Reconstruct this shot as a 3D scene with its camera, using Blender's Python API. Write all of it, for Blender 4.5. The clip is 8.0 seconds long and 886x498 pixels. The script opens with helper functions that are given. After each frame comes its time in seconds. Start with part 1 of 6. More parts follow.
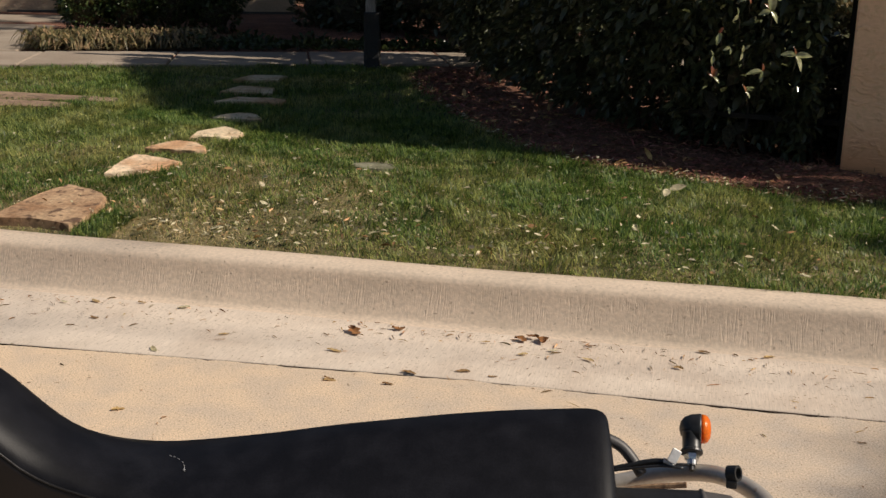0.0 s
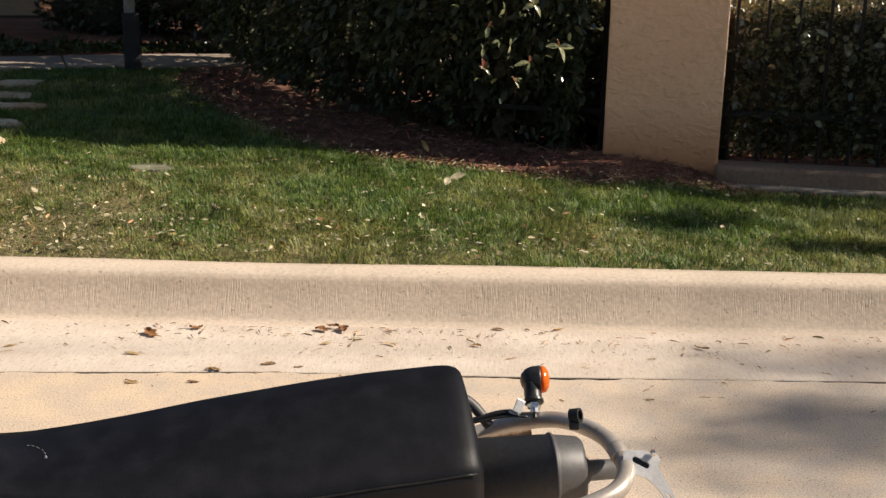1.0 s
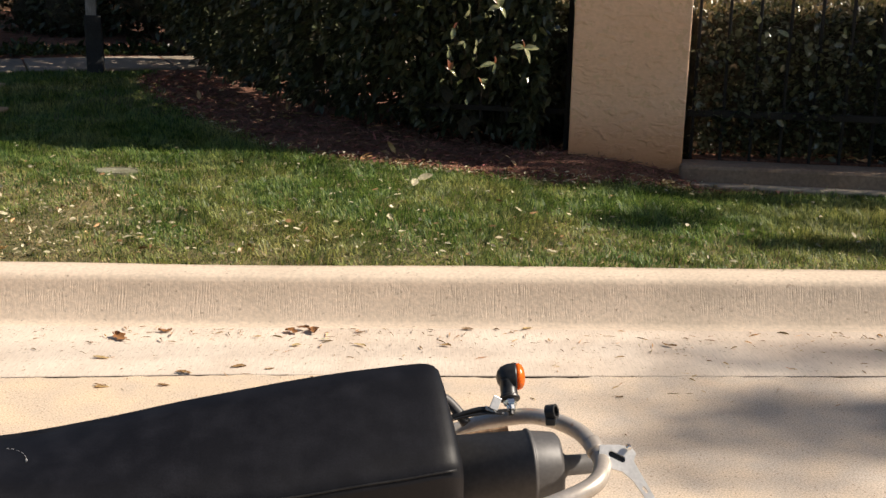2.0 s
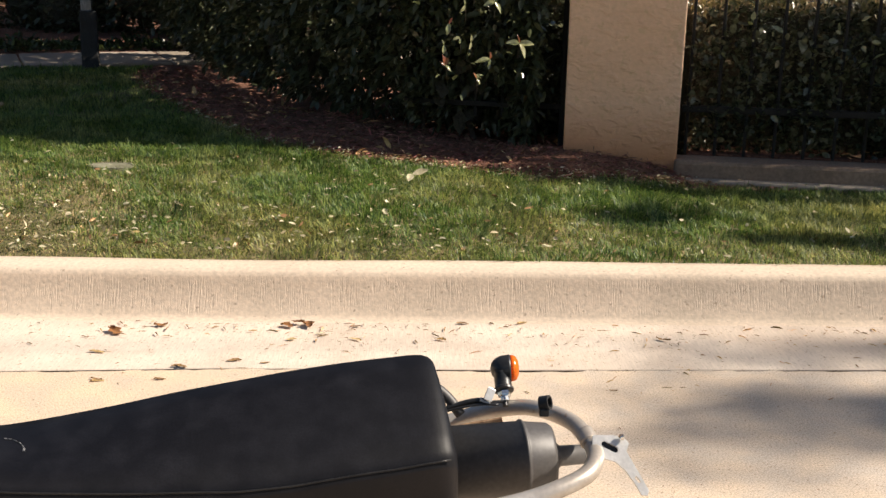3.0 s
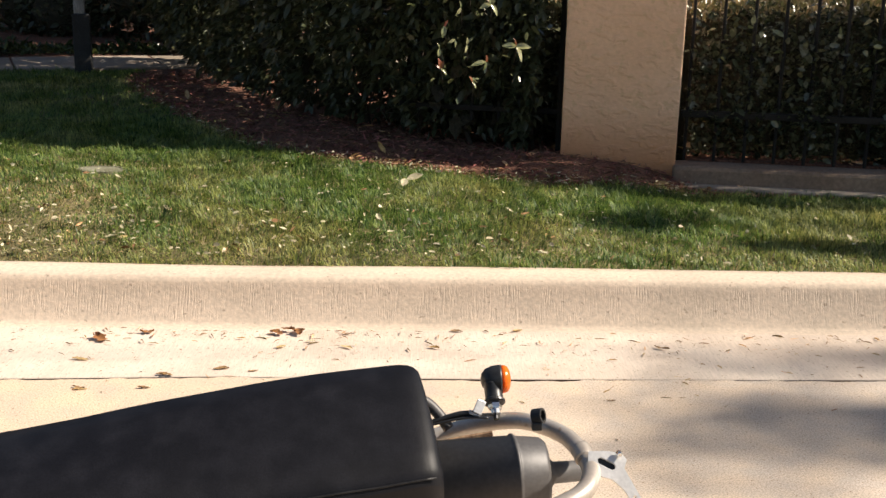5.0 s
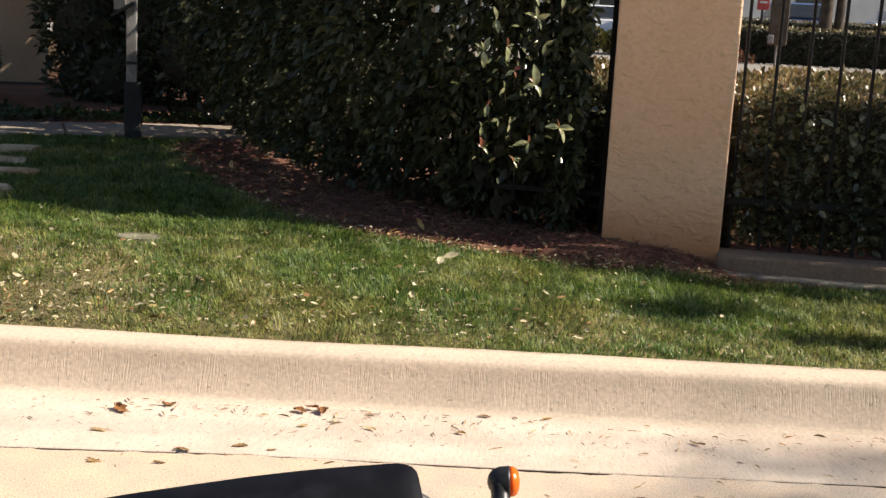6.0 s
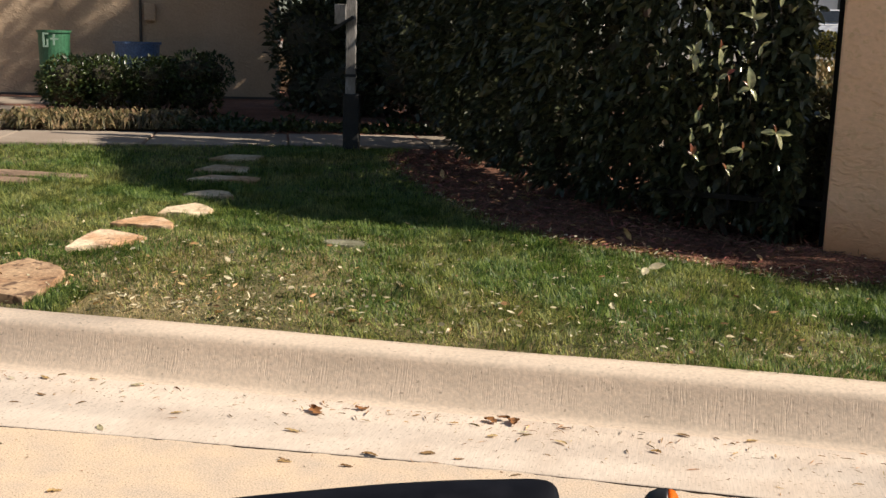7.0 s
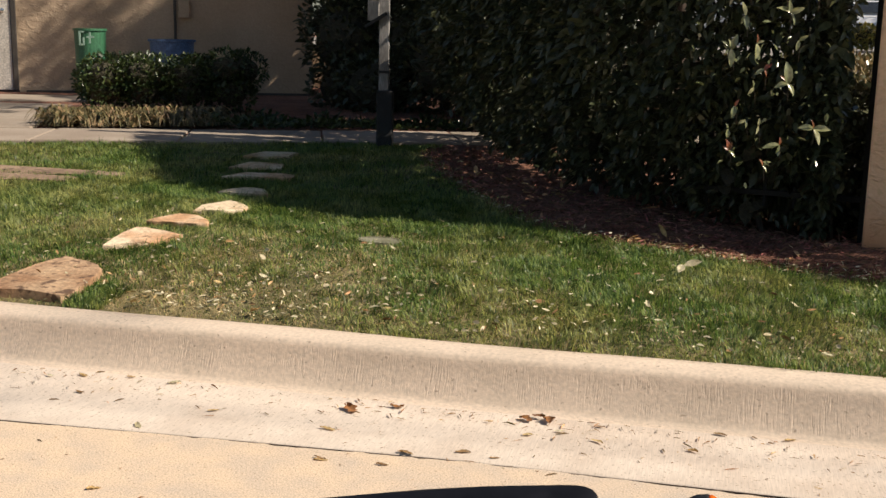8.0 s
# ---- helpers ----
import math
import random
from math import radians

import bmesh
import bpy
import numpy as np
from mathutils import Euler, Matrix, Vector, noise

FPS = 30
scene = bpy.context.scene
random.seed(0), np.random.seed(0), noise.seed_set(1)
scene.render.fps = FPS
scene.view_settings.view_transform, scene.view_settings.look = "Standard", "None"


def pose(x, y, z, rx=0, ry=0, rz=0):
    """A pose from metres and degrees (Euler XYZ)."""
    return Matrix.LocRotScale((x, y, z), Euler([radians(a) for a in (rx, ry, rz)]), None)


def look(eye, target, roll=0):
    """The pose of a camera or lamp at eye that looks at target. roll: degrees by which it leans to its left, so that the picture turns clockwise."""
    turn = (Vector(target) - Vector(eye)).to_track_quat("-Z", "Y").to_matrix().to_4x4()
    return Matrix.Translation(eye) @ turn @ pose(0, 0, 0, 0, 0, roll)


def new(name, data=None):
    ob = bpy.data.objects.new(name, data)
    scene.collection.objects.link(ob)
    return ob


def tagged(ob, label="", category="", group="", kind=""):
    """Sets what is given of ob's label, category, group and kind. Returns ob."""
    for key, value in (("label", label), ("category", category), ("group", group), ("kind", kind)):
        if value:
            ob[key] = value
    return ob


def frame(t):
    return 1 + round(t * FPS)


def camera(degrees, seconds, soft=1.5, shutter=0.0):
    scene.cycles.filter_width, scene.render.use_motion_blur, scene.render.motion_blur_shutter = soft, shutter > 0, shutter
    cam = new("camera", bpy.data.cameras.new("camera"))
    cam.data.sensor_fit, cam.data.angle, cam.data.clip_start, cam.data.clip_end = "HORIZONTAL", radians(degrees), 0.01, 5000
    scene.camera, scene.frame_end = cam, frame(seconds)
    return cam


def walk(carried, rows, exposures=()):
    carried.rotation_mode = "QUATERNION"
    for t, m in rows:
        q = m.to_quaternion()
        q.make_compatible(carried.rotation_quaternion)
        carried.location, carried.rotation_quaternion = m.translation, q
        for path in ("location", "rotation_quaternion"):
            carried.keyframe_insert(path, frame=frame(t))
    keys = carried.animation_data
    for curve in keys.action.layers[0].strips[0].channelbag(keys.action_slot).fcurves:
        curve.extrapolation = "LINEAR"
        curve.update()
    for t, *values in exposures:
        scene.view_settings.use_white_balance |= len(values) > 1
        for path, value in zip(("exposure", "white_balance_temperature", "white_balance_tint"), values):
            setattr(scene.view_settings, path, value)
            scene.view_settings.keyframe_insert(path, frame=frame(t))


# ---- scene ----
cam = camera(43.36, 8.0, soft=1.5)
PATH = [
    (0, (0.119, 0.109, 1.298), (-0.3071, 1.9905, 0.7705), 0.95),
    (0.2, (0.089, 0.090, 1.292), (-0.2185, 1.9953, 0.7670), 1.17),
    (0.5, (0.045, 0.062, 1.283), (-0.1158, 1.9858, 0.7602), 1.26),
    (0.7, (0.033, 0.049, 1.276), (-0.0565, 1.9786, 0.7572), 1.24),
    (1, (0.014, 0.030, 1.266), (0.0087, 1.9627, 0.7515), 1.11),
    (1.5, (-0.003, 0.019, 1.270), (0.0526, 1.9512, 0.7568), 1.06),
    (1.7, (-0.003, 0.017, 1.269), (0.0545, 1.9493, 0.7580), 1.04),
    (2.8, (-0.002, 0.003, 1.266), (0.0632, 1.9348, 0.7505), 1.13),
    (3, (-0.002, 0.001, 1.265), (0.0650, 1.9317, 0.7475), 1.14),
    (3.5, (0.001, -0.000, 1.264), (0.0707, 1.9290, 0.7405), 1.20),
    (4, (0.004, 0.001, 1.261), (0.0765, 1.9285, 0.7324), 1.22),
    (4.2, (0.006, 0.018, 1.256), (0.0804, 1.9447, 0.7257), 1.23),
    (5.3, (0.017, 0.109, 1.228), (0.0814, 2.0537, 0.7640), 1.50),
    (5.5, (0.019, 0.126, 1.223), (0.0829, 2.0794, 0.7985), 2.16),
    (5.7, (0.037, 0.144, 1.229), (0.0880, 2.1037, 0.8324), 2.48),
    (6, (0.065, 0.171, 1.237), (0.0480, 2.1353, 0.8612), 2.90),
    (6.2, (0.093, 0.188, 1.234), (-0.0073, 2.1510, 0.8633), 2.79),
    (6.5, (0.134, 0.214, 1.229), (-0.1077, 2.1652, 0.8622), 2.24),
    (6.7, (0.140, 0.236, 1.220), (-0.1823, 2.1754, 0.8531), 1.96),
    (7, (0.150, 0.269, 1.206), (-0.2642, 2.1907, 0.8379), 1.57),
    (7.2, (0.147, 0.264, 1.210), (-0.3012, 2.1777, 0.8384), 1.32),
    (7.5, (0.142, 0.257, 1.215), (-0.3263, 2.1649, 0.8403), 1.19),
    (8, (0.142, 0.273, 1.217), (-0.3287, 2.1795, 0.8380), 1.13),
]
EXPOSURES = [(0.0, 0.0), (0.5, 0.25), (1.0, 0.40), (1.5, 0.5), (3.0, 0.72), (5.5, 0.80), (6.0, 0.78), (6.5, 0.75), (7.0, 0.50), (7.5, 0.47), (8.0, 0.44)]
walk(cam, [(t, look(eye, target, roll)) for t, eye, target, roll in PATH], EXPOSURES)

# ---- daylight ----
SUN_ELEVATION, SUN_BEARING = 41.0, -0.7  # degrees above the ground, and from +x towards +y
world = bpy.data.worlds.new("sky")
scene.world = world
world.use_nodes = True
wn = world.node_tree
sky = wn.nodes.new("ShaderNodeTexSky")
sky.sky_type, sky.sun_disc = "NISHITA", False
sky.sun_elevation, sky.sun_rotation = radians(SUN_ELEVATION), radians(90 - SUN_BEARING)
wn.links.new(sky.outputs[0], wn.nodes["Background"].inputs[0])
wn.nodes["Background"].inputs[1].default_value = 0.052
sun_data = bpy.data.lights.new("sun", "SUN")
sun_data.energy, sun_data.angle, sun_data.color = 5.0, radians(0.53), (1.0, 0.89, 0.755)
sun = new("sun", sun_data)
sun_way = Vector((math.cos(radians(SUN_ELEVATION)) * math.cos(radians(SUN_BEARING)),
                  math.cos(radians(SUN_ELEVATION)) * math.sin(radians(SUN_BEARING)), math.sin(radians(SUN_ELEVATION))))
sun.matrix_world = look(sun_way * 60, (0, 0, 0))

# ---- materials ----
def material(name, a, b, rough=0.8, scale=3.0, fine=60.0, bump=0.3, depth=0.004, metal=0.0, speck=None, stretch=(1, 1, 1),
             vary=0.0, island=False, foot=None, groove=None, through_light=0.0, gloss=0.5, fine_mix=0.35, coat=0.0, low=0.35, high=0.65, across=0.0, ridge=None):
    """Two colours in broad patches, fine grain over them, relief from the grain; vary: how far pieces differ."""
    m = bpy.data.materials.new(name)
    m.use_nodes = True
    nt = m.node_tree
    n, link = nt.nodes, nt.links.new
    bsdf = n["Principled BSDF"]
    geo = n.new("ShaderNodeNewGeometry")
    mapping = n.new("ShaderNodeMapping")
    mapping.inputs["Scale"].default_value = stretch
    link(geo.outputs["Position"], mapping.inputs["Vector"])
    broad = n.new("ShaderNodeTexNoise")
    broad.inputs["Scale"].default_value, broad.inputs["Detail"].default_value = scale, 5
    link(geo.outputs["Position"], broad.inputs["Vector"])
    grain = n.new("ShaderNodeTexNoise")
    grain.inputs["Scale"].default_value, grain.inputs["Detail"].default_value = fine, 4
    link(mapping.outputs[0], grain.inputs["Vector"])
    ramp = n.new("ShaderNodeValToRGB")
    ramp.color_ramp.elements[0].position, ramp.color_ramp.elements[1].position = low, high
    ramp.color_ramp.elements[0].color, ramp.color_ramp.elements[1].color = (*a, 1), (*b, 1)
    if across:
        # the patches lean from one colour to the other along x
        sx = n.new("ShaderNodeSeparateXYZ")
        link(geo.outputs["Position"], sx.inputs[0])
        tilt = n.new("ShaderNodeMath")
        tilt.operation = "MULTIPLY_ADD"
        tilt.inputs[1].default_value = across
        tilt.use_clamp = True
        link(sx.outputs["X"], tilt.inputs[0])
        link(broad.outputs[0], tilt.inputs[2])
        link(tilt.outputs[0], ramp.inputs[0])
    else:
        link(broad.outputs[0], ramp.inputs[0])
    tone = n.new("ShaderNodeMapRange")
    tone.inputs["From Min"].default_value, tone.inputs["From Max"].default_value = 0.3, 0.7
    tone.inputs["To Min"].default_value, tone.inputs["To Max"].default_value = 1 - fine_mix, 1 + fine_mix
    link(grain.outputs[0], tone.inputs["Value"])
    colour = n.new("ShaderNodeVectorMath")
    colour.operation = "SCALE"
    link(ramp.outputs[0], colour.inputs[0])
    link(tone.outputs[0], colour.inputs["Scale"])
    out = colour.outputs[0]
    if speck:
        s = n.new("ShaderNodeTexNoise")
        s.inputs["Scale"].default_value, s.inputs["Detail"].default_value = speck[1], 2
        link(geo.outputs["Position"], s.inputs["Vector"])
        r = n.new("ShaderNodeMapRange")
        r.inputs["From Min"].default_value, r.inputs["From Max"].default_value = speck[2], speck[2] + 0.08
        link(s.outputs[0], r.inputs["Value"])
        mix = n.new("ShaderNodeMix")
        mix.data_type = "RGBA"
        link(r.outputs[0], mix.inputs[0])
        link(out, mix.inputs[6])
        mix.inputs[7].default_value = (*speck[0], 1)
        out = mix.outputs[2]
    if foot:
        sep = n.new("ShaderNodeSeparateXYZ")
        link(geo.outputs["Position"], sep.inputs[0])
        rise = n.new("ShaderNodeMath")
        rise.operation = "MULTIPLY_ADD"
        link(broad.outputs[0], rise.inputs[0])
        rise.inputs[1].default_value = -foot[2]
        link(sep.outputs["Z"], rise.inputs[2])
        r = n.new("ShaderNodeMapRange")
        r.inputs["From Min"].default_value, r.inputs["From Max"].default_value = foot[0], foot[1]
        r.inputs["To Min"].default_value, r.inputs["To Max"].default_value = 0.9, 0.0
        link(rise.outputs[0], r.inputs["Value"])
        mix = n.new("ShaderNodeMix")
        mix.data_type = "RGBA"
        link(r.outputs[0], mix.inputs[0])
        link(out, mix.inputs[6])
        mix.inputs[7].default_value = (*foot[3], 1)
        out = mix.outputs[2]
    if vary:
        who = geo.outputs["Random Per Island"] if island else n.new("ShaderNodeObjectInfo").outputs["Random"]
        r = n.new("ShaderNodeMapRange")
        r.inputs["To Min"].default_value, r.inputs["To Max"].default_value = 1 - vary, 1 + vary
        link(who, r.inputs["Value"])
        v = n.new("ShaderNodeVectorMath")
        v.operation = "SCALE"
        link(out, v.inputs[0])
        link(r.outputs[0], v.inputs["Scale"])
        h = n.new("ShaderNodeHueSaturation")
        hr = n.new("ShaderNodeMapRange")
        hr.inputs["To Min"].default_value, hr.inputs["To Max"].default_value = 0.5 + 0.06 * vary, 0.5 - 0.06 * vary
        link(who, hr.inputs["Value"])
        link(hr.outputs[0], h.inputs["Hue"])
        link(v.outputs[0], h.inputs["Color"])
        out = h.outputs[0]
    link(out, bsdf.inputs["Base Color"])
    bsdf.inputs["Roughness"].default_value, bsdf.inputs["Metallic"].default_value = rough, metal
    bsdf.inputs["Specular IOR Level"].default_value = gloss
    bsdf.inputs["Coat Weight"].default_value = coat
    if bump:
        bn = n.new("ShaderNodeBump")
        bn.inputs["Strength"].default_value, bn.inputs["Distance"].default_value = bump, depth
        link(grain.outputs[0], bn.inputs["Height"])
        link(bn.outputs[0], bsdf.inputs["Normal"])
    if ridge:
        # knocked-down plaster: flat islands with soft steps between them
        rm = n.new("ShaderNodeMapping")
        rm.inputs["Scale"].default_value = (1, 1, ridge[2])
        link(geo.outputs["Position"], rm.inputs["Vector"])
        rn = n.new("ShaderNodeTexNoise")
        rn.inputs["Scale"].default_value, rn.inputs["Detail"].default_value, rn.inputs["Distortion"].default_value = ridge[0], 3.5, 0.5
        link(rm.outputs[0], rn.inputs["Vector"])
        crest = n.new("ShaderNodeMapRange")
        crest.inputs["From Min"].default_value, crest.inputs["From Max"].default_value = 0.46, 0.64
        crest.interpolation_type = "SMOOTHSTEP"
        link(rn.outputs[0], crest.inputs["Value"])
        rb = n.new("ShaderNodeBump")
        rb.inputs["Strength"].default_value, rb.inputs["Distance"].default_value = 0.8, ridge[1]
        link(crest.outputs[0], rb.inputs["Height"])
        link(bn.outputs[0], rb.inputs["Normal"])
        link(rb.outputs[0], bsdf.inputs["Normal"])
    if groove:
        gm = n.new("ShaderNodeMapping")
        gm.inputs["Scale"].default_value = groove
        link(geo.outputs["Position"], gm.inputs["Vector"])
        streak, patchy, strong = n.new("ShaderNodeTexNoise"), n.new("ShaderNodeTexNoise"), n.new("ShaderNodeMapRange")
        streak.inputs["Scale"].default_value, streak.inputs["Detail"].default_value = 1.0, 2
        patchy.inputs["Scale"].default_value, patchy.inputs["Detail"].default_value = 11, 3
        link(gm.outputs[0], streak.inputs["Vector"])
        link(geo.outputs["Position"], patchy.inputs["Vector"])
        strong.inputs["From Min"].default_value, strong.inputs["From Max"].default_value = 0.38, 0.68
        link(patchy.outputs[0], strong.inputs["Value"])
        sz = n.new("ShaderNodeSeparateXYZ")
        link(geo.outputs["Position"], sz.inputs[0])
        low_end, high_end = n.new("ShaderNodeMapRange"), n.new("ShaderNodeMapRange")
        low_end.inputs["From Min"].default_value, low_end.inputs["From Max"].default_value = 0.004, 0.03
        high_end.inputs["From Min"].default_value, high_end.inputs["From Max"].default_value = 0.142, 0.115
        face = n.new("ShaderNodeMath")
        face.operation = "MULTIPLY"
        link(sz.outputs["Z"], low_end.inputs["Value"])
        link(sz.outputs["Z"], high_end.inputs["Value"])
        link(low_end.outputs[0], face.inputs[0])
        link(high_end.outputs[0], face.inputs[1])
        brushed = n.new("ShaderNodeMath")
        brushed.operation = "MULTIPLY"
        link(face.outputs[0], brushed.inputs[0])
        link(strong.outputs[0], brushed.inputs[1])
        cut = n.new("ShaderNodeMapRange")
        cut.inputs["From Min"].default_value, cut.inputs["From Max"].default_value = 0.50, 0.66
        cut.inputs["To Max"].default_value = -1.0
        link(streak.outputs[0], cut.inputs["Value"])
        both = n.new("ShaderNodeMath")
        both.operation = "MULTIPLY"
        link(cut.outputs[0], both.inputs[0])
        link(brushed.outputs[0], both.inputs[1])
        gb = n.new("ShaderNodeBump")
        gb.inputs["Strength"].default_value, gb.inputs["Distance"].default_value = 0.5, 0.0034
        link(both.outputs[0], gb.inputs["Height"])
        link(bn.outputs[0], gb.inputs["Normal"])
        link(gb.outputs[0], bsdf.inputs["Normal"])
    if through_light:
        tr = n.new("ShaderNodeBsdfTranslucent")
        link(out, tr.inputs["Color"])
        ms = n.new("ShaderNodeMixShader")
        ms.inputs[0].default_value = through_light
        link(bsdf.outputs[0], ms.inputs[1])
        link(tr.outputs[0], ms.inputs[2])
        link(ms.outputs[0], n["Material Output"].inputs["Surface"])
    return m


ROAD = material("tan_concrete", (0.65, 0.497, 0.347), (0.455, 0.385, 0.318), 0.92, 8.0, 210, 0.3, 0.0013, speck=((0.22, 0.15, 0.10), 120, 0.635), fine_mix=0.34, across=0.13, low=0.2, high=0.78)
PAN = material("gutter_concrete", (0.545, 0.445, 0.355), (0.66, 0.56, 0.46), 0.9, 3.2, 26, 0.28, 0.0018, speck=((0.36, 0.28, 0.2), 95, 0.62), stretch=(9, 0.55, 0.6), fine_mix=0.12, across=-0.06, low=0.32, high=0.6)
KERB = material("broomed_concrete", (0.675, 0.545, 0.42), (0.56, 0.455, 0.348), 0.92, 3.4, 70, 0.45, 0.0025, speck=((0.38, 0.295, 0.22), 55, 0.66), fine_mix=0.13, groove=(190, 9, 16), across=0.095, low=0.38, high=0.82)
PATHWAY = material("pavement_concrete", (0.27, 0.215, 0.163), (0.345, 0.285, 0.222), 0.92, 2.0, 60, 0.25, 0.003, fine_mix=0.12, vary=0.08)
# grey-brown, darker than the pavement concrete
LOWWALL = material("grey_brown_concrete", (0.225, 0.148, 0.10), (0.31, 0.215, 0.148), 0.95, 3.0, 50, 0.4, 0.004, fine_mix=0.2)
CRACK = material("joint_dirt", (0.022, 0.014, 0.009), (0.06, 0.038, 0.024), 1.0, 9, 80, 0.5, 0.005)
SOIL = material("lawn_thatch", (0.085, 0.082, 0.03), (0.225, 0.18, 0.082), 1.0, 3.5, 90, 0.8, 0.01, speck=((0.07, 0.06, 0.022), 30, 0.60), fine_mix=0.5)
MULCH_BED = material("bark_mulch", (0.14, 0.058, 0.036), (0.235, 0.108, 0.067), 1.0, 4, 70, 1.0, 0.02, fine_mix=0.6)
CHIP = material("bark_chip", (0.145, 0.06, 0.037), (0.37, 0.19, 0.12), 0.95, 9, 90, 0.4, 0.002, vary=0.6, island=True)
GRASS = material("grass_blade", (0.122, 0.202, 0.043), (0.335, 0.34, 0.113), 0.46, 1.6, 30, 0, vary=0.75, island=True, through_light=0.45, fine_mix=0.2, low=0.44, high=0.74)
DRY = material("dry_leaf", (0.44, 0.25, 0.095), (0.66, 0.46, 0.23), 0.9, 12, 90, 0.3, 0.001, vary=0.35, island=True, through_light=0.15)
PALE = material("pale_leaf", (0.44, 0.37, 0.22), (0.68, 0.61, 0.42), 0.9, 12, 90, 0.3, 0.001, vary=0.25, island=True, through_light=0.2)
RUSSET = material("russet_leaf", (0.16, 0.055, 0.02), (0.32, 0.13, 0.045), 0.95, 25, 120, 0.4, 0.001, vary=0.3, island=True)
OLIVE = material("brown_leaf", (0.17, 0.09, 0.038), (0.34, 0.20, 0.085), 0.95, 25, 120, 0.4, 0.001, vary=0.15, island=True)
TWIG = material("straw_twig", (0.19, 0.115, 0.05), (0.42, 0.29, 0.14), 0.9, 14, 90, 0.3, 0.001, vary=0.5, island=True)
STONE = material("flagstone", (0.48, 0.29, 0.15), (0.72, 0.57, 0.385), 0.92, 5, 45, 0.7, 0.008, speck=((0.20, 0.13, 0.075), 17, 0.63), fine_mix=0.26, vary=0.18, low=0.40, high=0.60)
BROWN_STONE = material("brown_flagstone", (0.30, 0.17, 0.09), (0.46, 0.31, 0.185), 0.92, 7, 45, 0.7, 0.008, speck=((0.13, 0.075, 0.045), 19, 0.58), fine_mix=0.28)
STUCCO = material("sand_stucco", (0.74, 0.495, 0.325), (0.78, 0.54, 0.37), 0.95, 2.0, 42, 0.5, 0.006, fine_mix=0.06, stretch=(1, 1, 1.5), speck=((0.67, 0.46, 0.285), 26, 0.60), foot=(0.18, 0.46, 0.14, (0.58, 0.26, 0.105)), ridge=(10.5, 0.007, 1.8))
WALL = material("building_stucco", (0.405, 0.298, 0.20), (0.46, 0.344, 0.237), 0.95, 1.5, 42, 0.5, 0.006, fine_mix=0.08, ridge=(12.0, 0.004, 1.6))
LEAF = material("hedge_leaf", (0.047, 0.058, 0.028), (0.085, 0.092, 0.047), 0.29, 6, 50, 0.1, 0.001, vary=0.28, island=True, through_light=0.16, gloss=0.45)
# much paler than LEAF: sprigs and tips carry sun glints in this colour
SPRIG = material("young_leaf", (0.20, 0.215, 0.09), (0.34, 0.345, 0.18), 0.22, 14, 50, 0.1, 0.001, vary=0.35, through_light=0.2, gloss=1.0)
RED = material("red_young_leaf", (0.17, 0.042, 0.026), (0.30, 0.12, 0.055), 0.3, 14, 50, 0.1, 0.001, vary=0.3, through_light=0.25, gloss=0.7)
# Clipped hedge leaf in shaded and sunlit tones, the light put in the colour
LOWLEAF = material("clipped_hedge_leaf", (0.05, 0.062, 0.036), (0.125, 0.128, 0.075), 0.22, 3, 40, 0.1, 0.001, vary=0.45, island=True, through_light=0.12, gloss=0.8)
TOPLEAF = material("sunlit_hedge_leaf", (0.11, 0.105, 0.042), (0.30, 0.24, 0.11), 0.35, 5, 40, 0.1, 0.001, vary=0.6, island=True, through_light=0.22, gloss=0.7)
SHADEDHEDGE = material("shaded_hedge_leaf", (0.010, 0.013, 0.007), (0.022, 0.026, 0.012), 0.6, 3, 40, 0.1, 0.001, vary=0.4, island=True)
BOX = material("boxwood_leaf", (0.026, 0.045, 0.012), (0.055, 0.08, 0.022), 0.35, 4, 40, 0.1, 0.001, vary=0.5, island=True, through_light=0.2)
STRAW = material("dry_grass_blade", (0.36, 0.28, 0.12), (0.56, 0.45, 0.23), 0.6, 4, 40, 0, vary=0.4, island=True, through_light=0.3)
SLATE = material("dirty_edging_stone", (0.20, 0.13, 0.085), (0.34, 0.24, 0.155), 0.95, 6, 40, 0.6, 0.006, speck=((0.08, 0.055, 0.035), 12, 0.57), fine_mix=0.25)
STRAP = material("strap_leaf", (0.04, 0.042, 0.016), (0.31, 0.235, 0.11), 0.5, 14, 40, 0, vary=0.6, island=True, through_light=0.2)
BARK = material("bark", (0.045, 0.033, 0.024), (0.09, 0.068, 0.05), 0.95, 6, 40, 0.8, 0.01, stretch=(1, 1, 0.25))
# dark tone for what fills hedges: the shade between leaves is in the colour
SHADE = material("inner_shade", (0.030, 0.028, 0.016), (0.055, 0.048, 0.028), 1.0, 8, 40, 0.8, 0.02)
IRON = material("black_iron", (0.008, 0.008, 0.0085), (0.016, 0.0155, 0.015), 0.6, 8, 90, 0.2, 0.001, gloss=0.2)
VINYL = material("black_vinyl", (0.0046, 0.0046, 0.0062), (0.0100, 0.0100, 0.0128), 0.47, 26, 420, 0.22, 0.0006, gloss=0.19, fine_mix=0.25, low=0.4, high=0.75)
VINYL_SIDE = material("worn_side_vinyl", (0.0055, 0.0045, 0.0045), (0.010, 0.0078, 0.0075), 0.5, 7, 420, 0.22, 0.0006, fine_mix=0.2, gloss=0.2)
# lighter than the seat vinyl: seam line with the edge's highlight in its colour
EDGE_SEAM = material("seat_edge_seam", (0.009, 0.0088, 0.0092), (0.016, 0.015, 0.015), 0.42, 20, 200, 0.1, 0.0004, gloss=0.3)
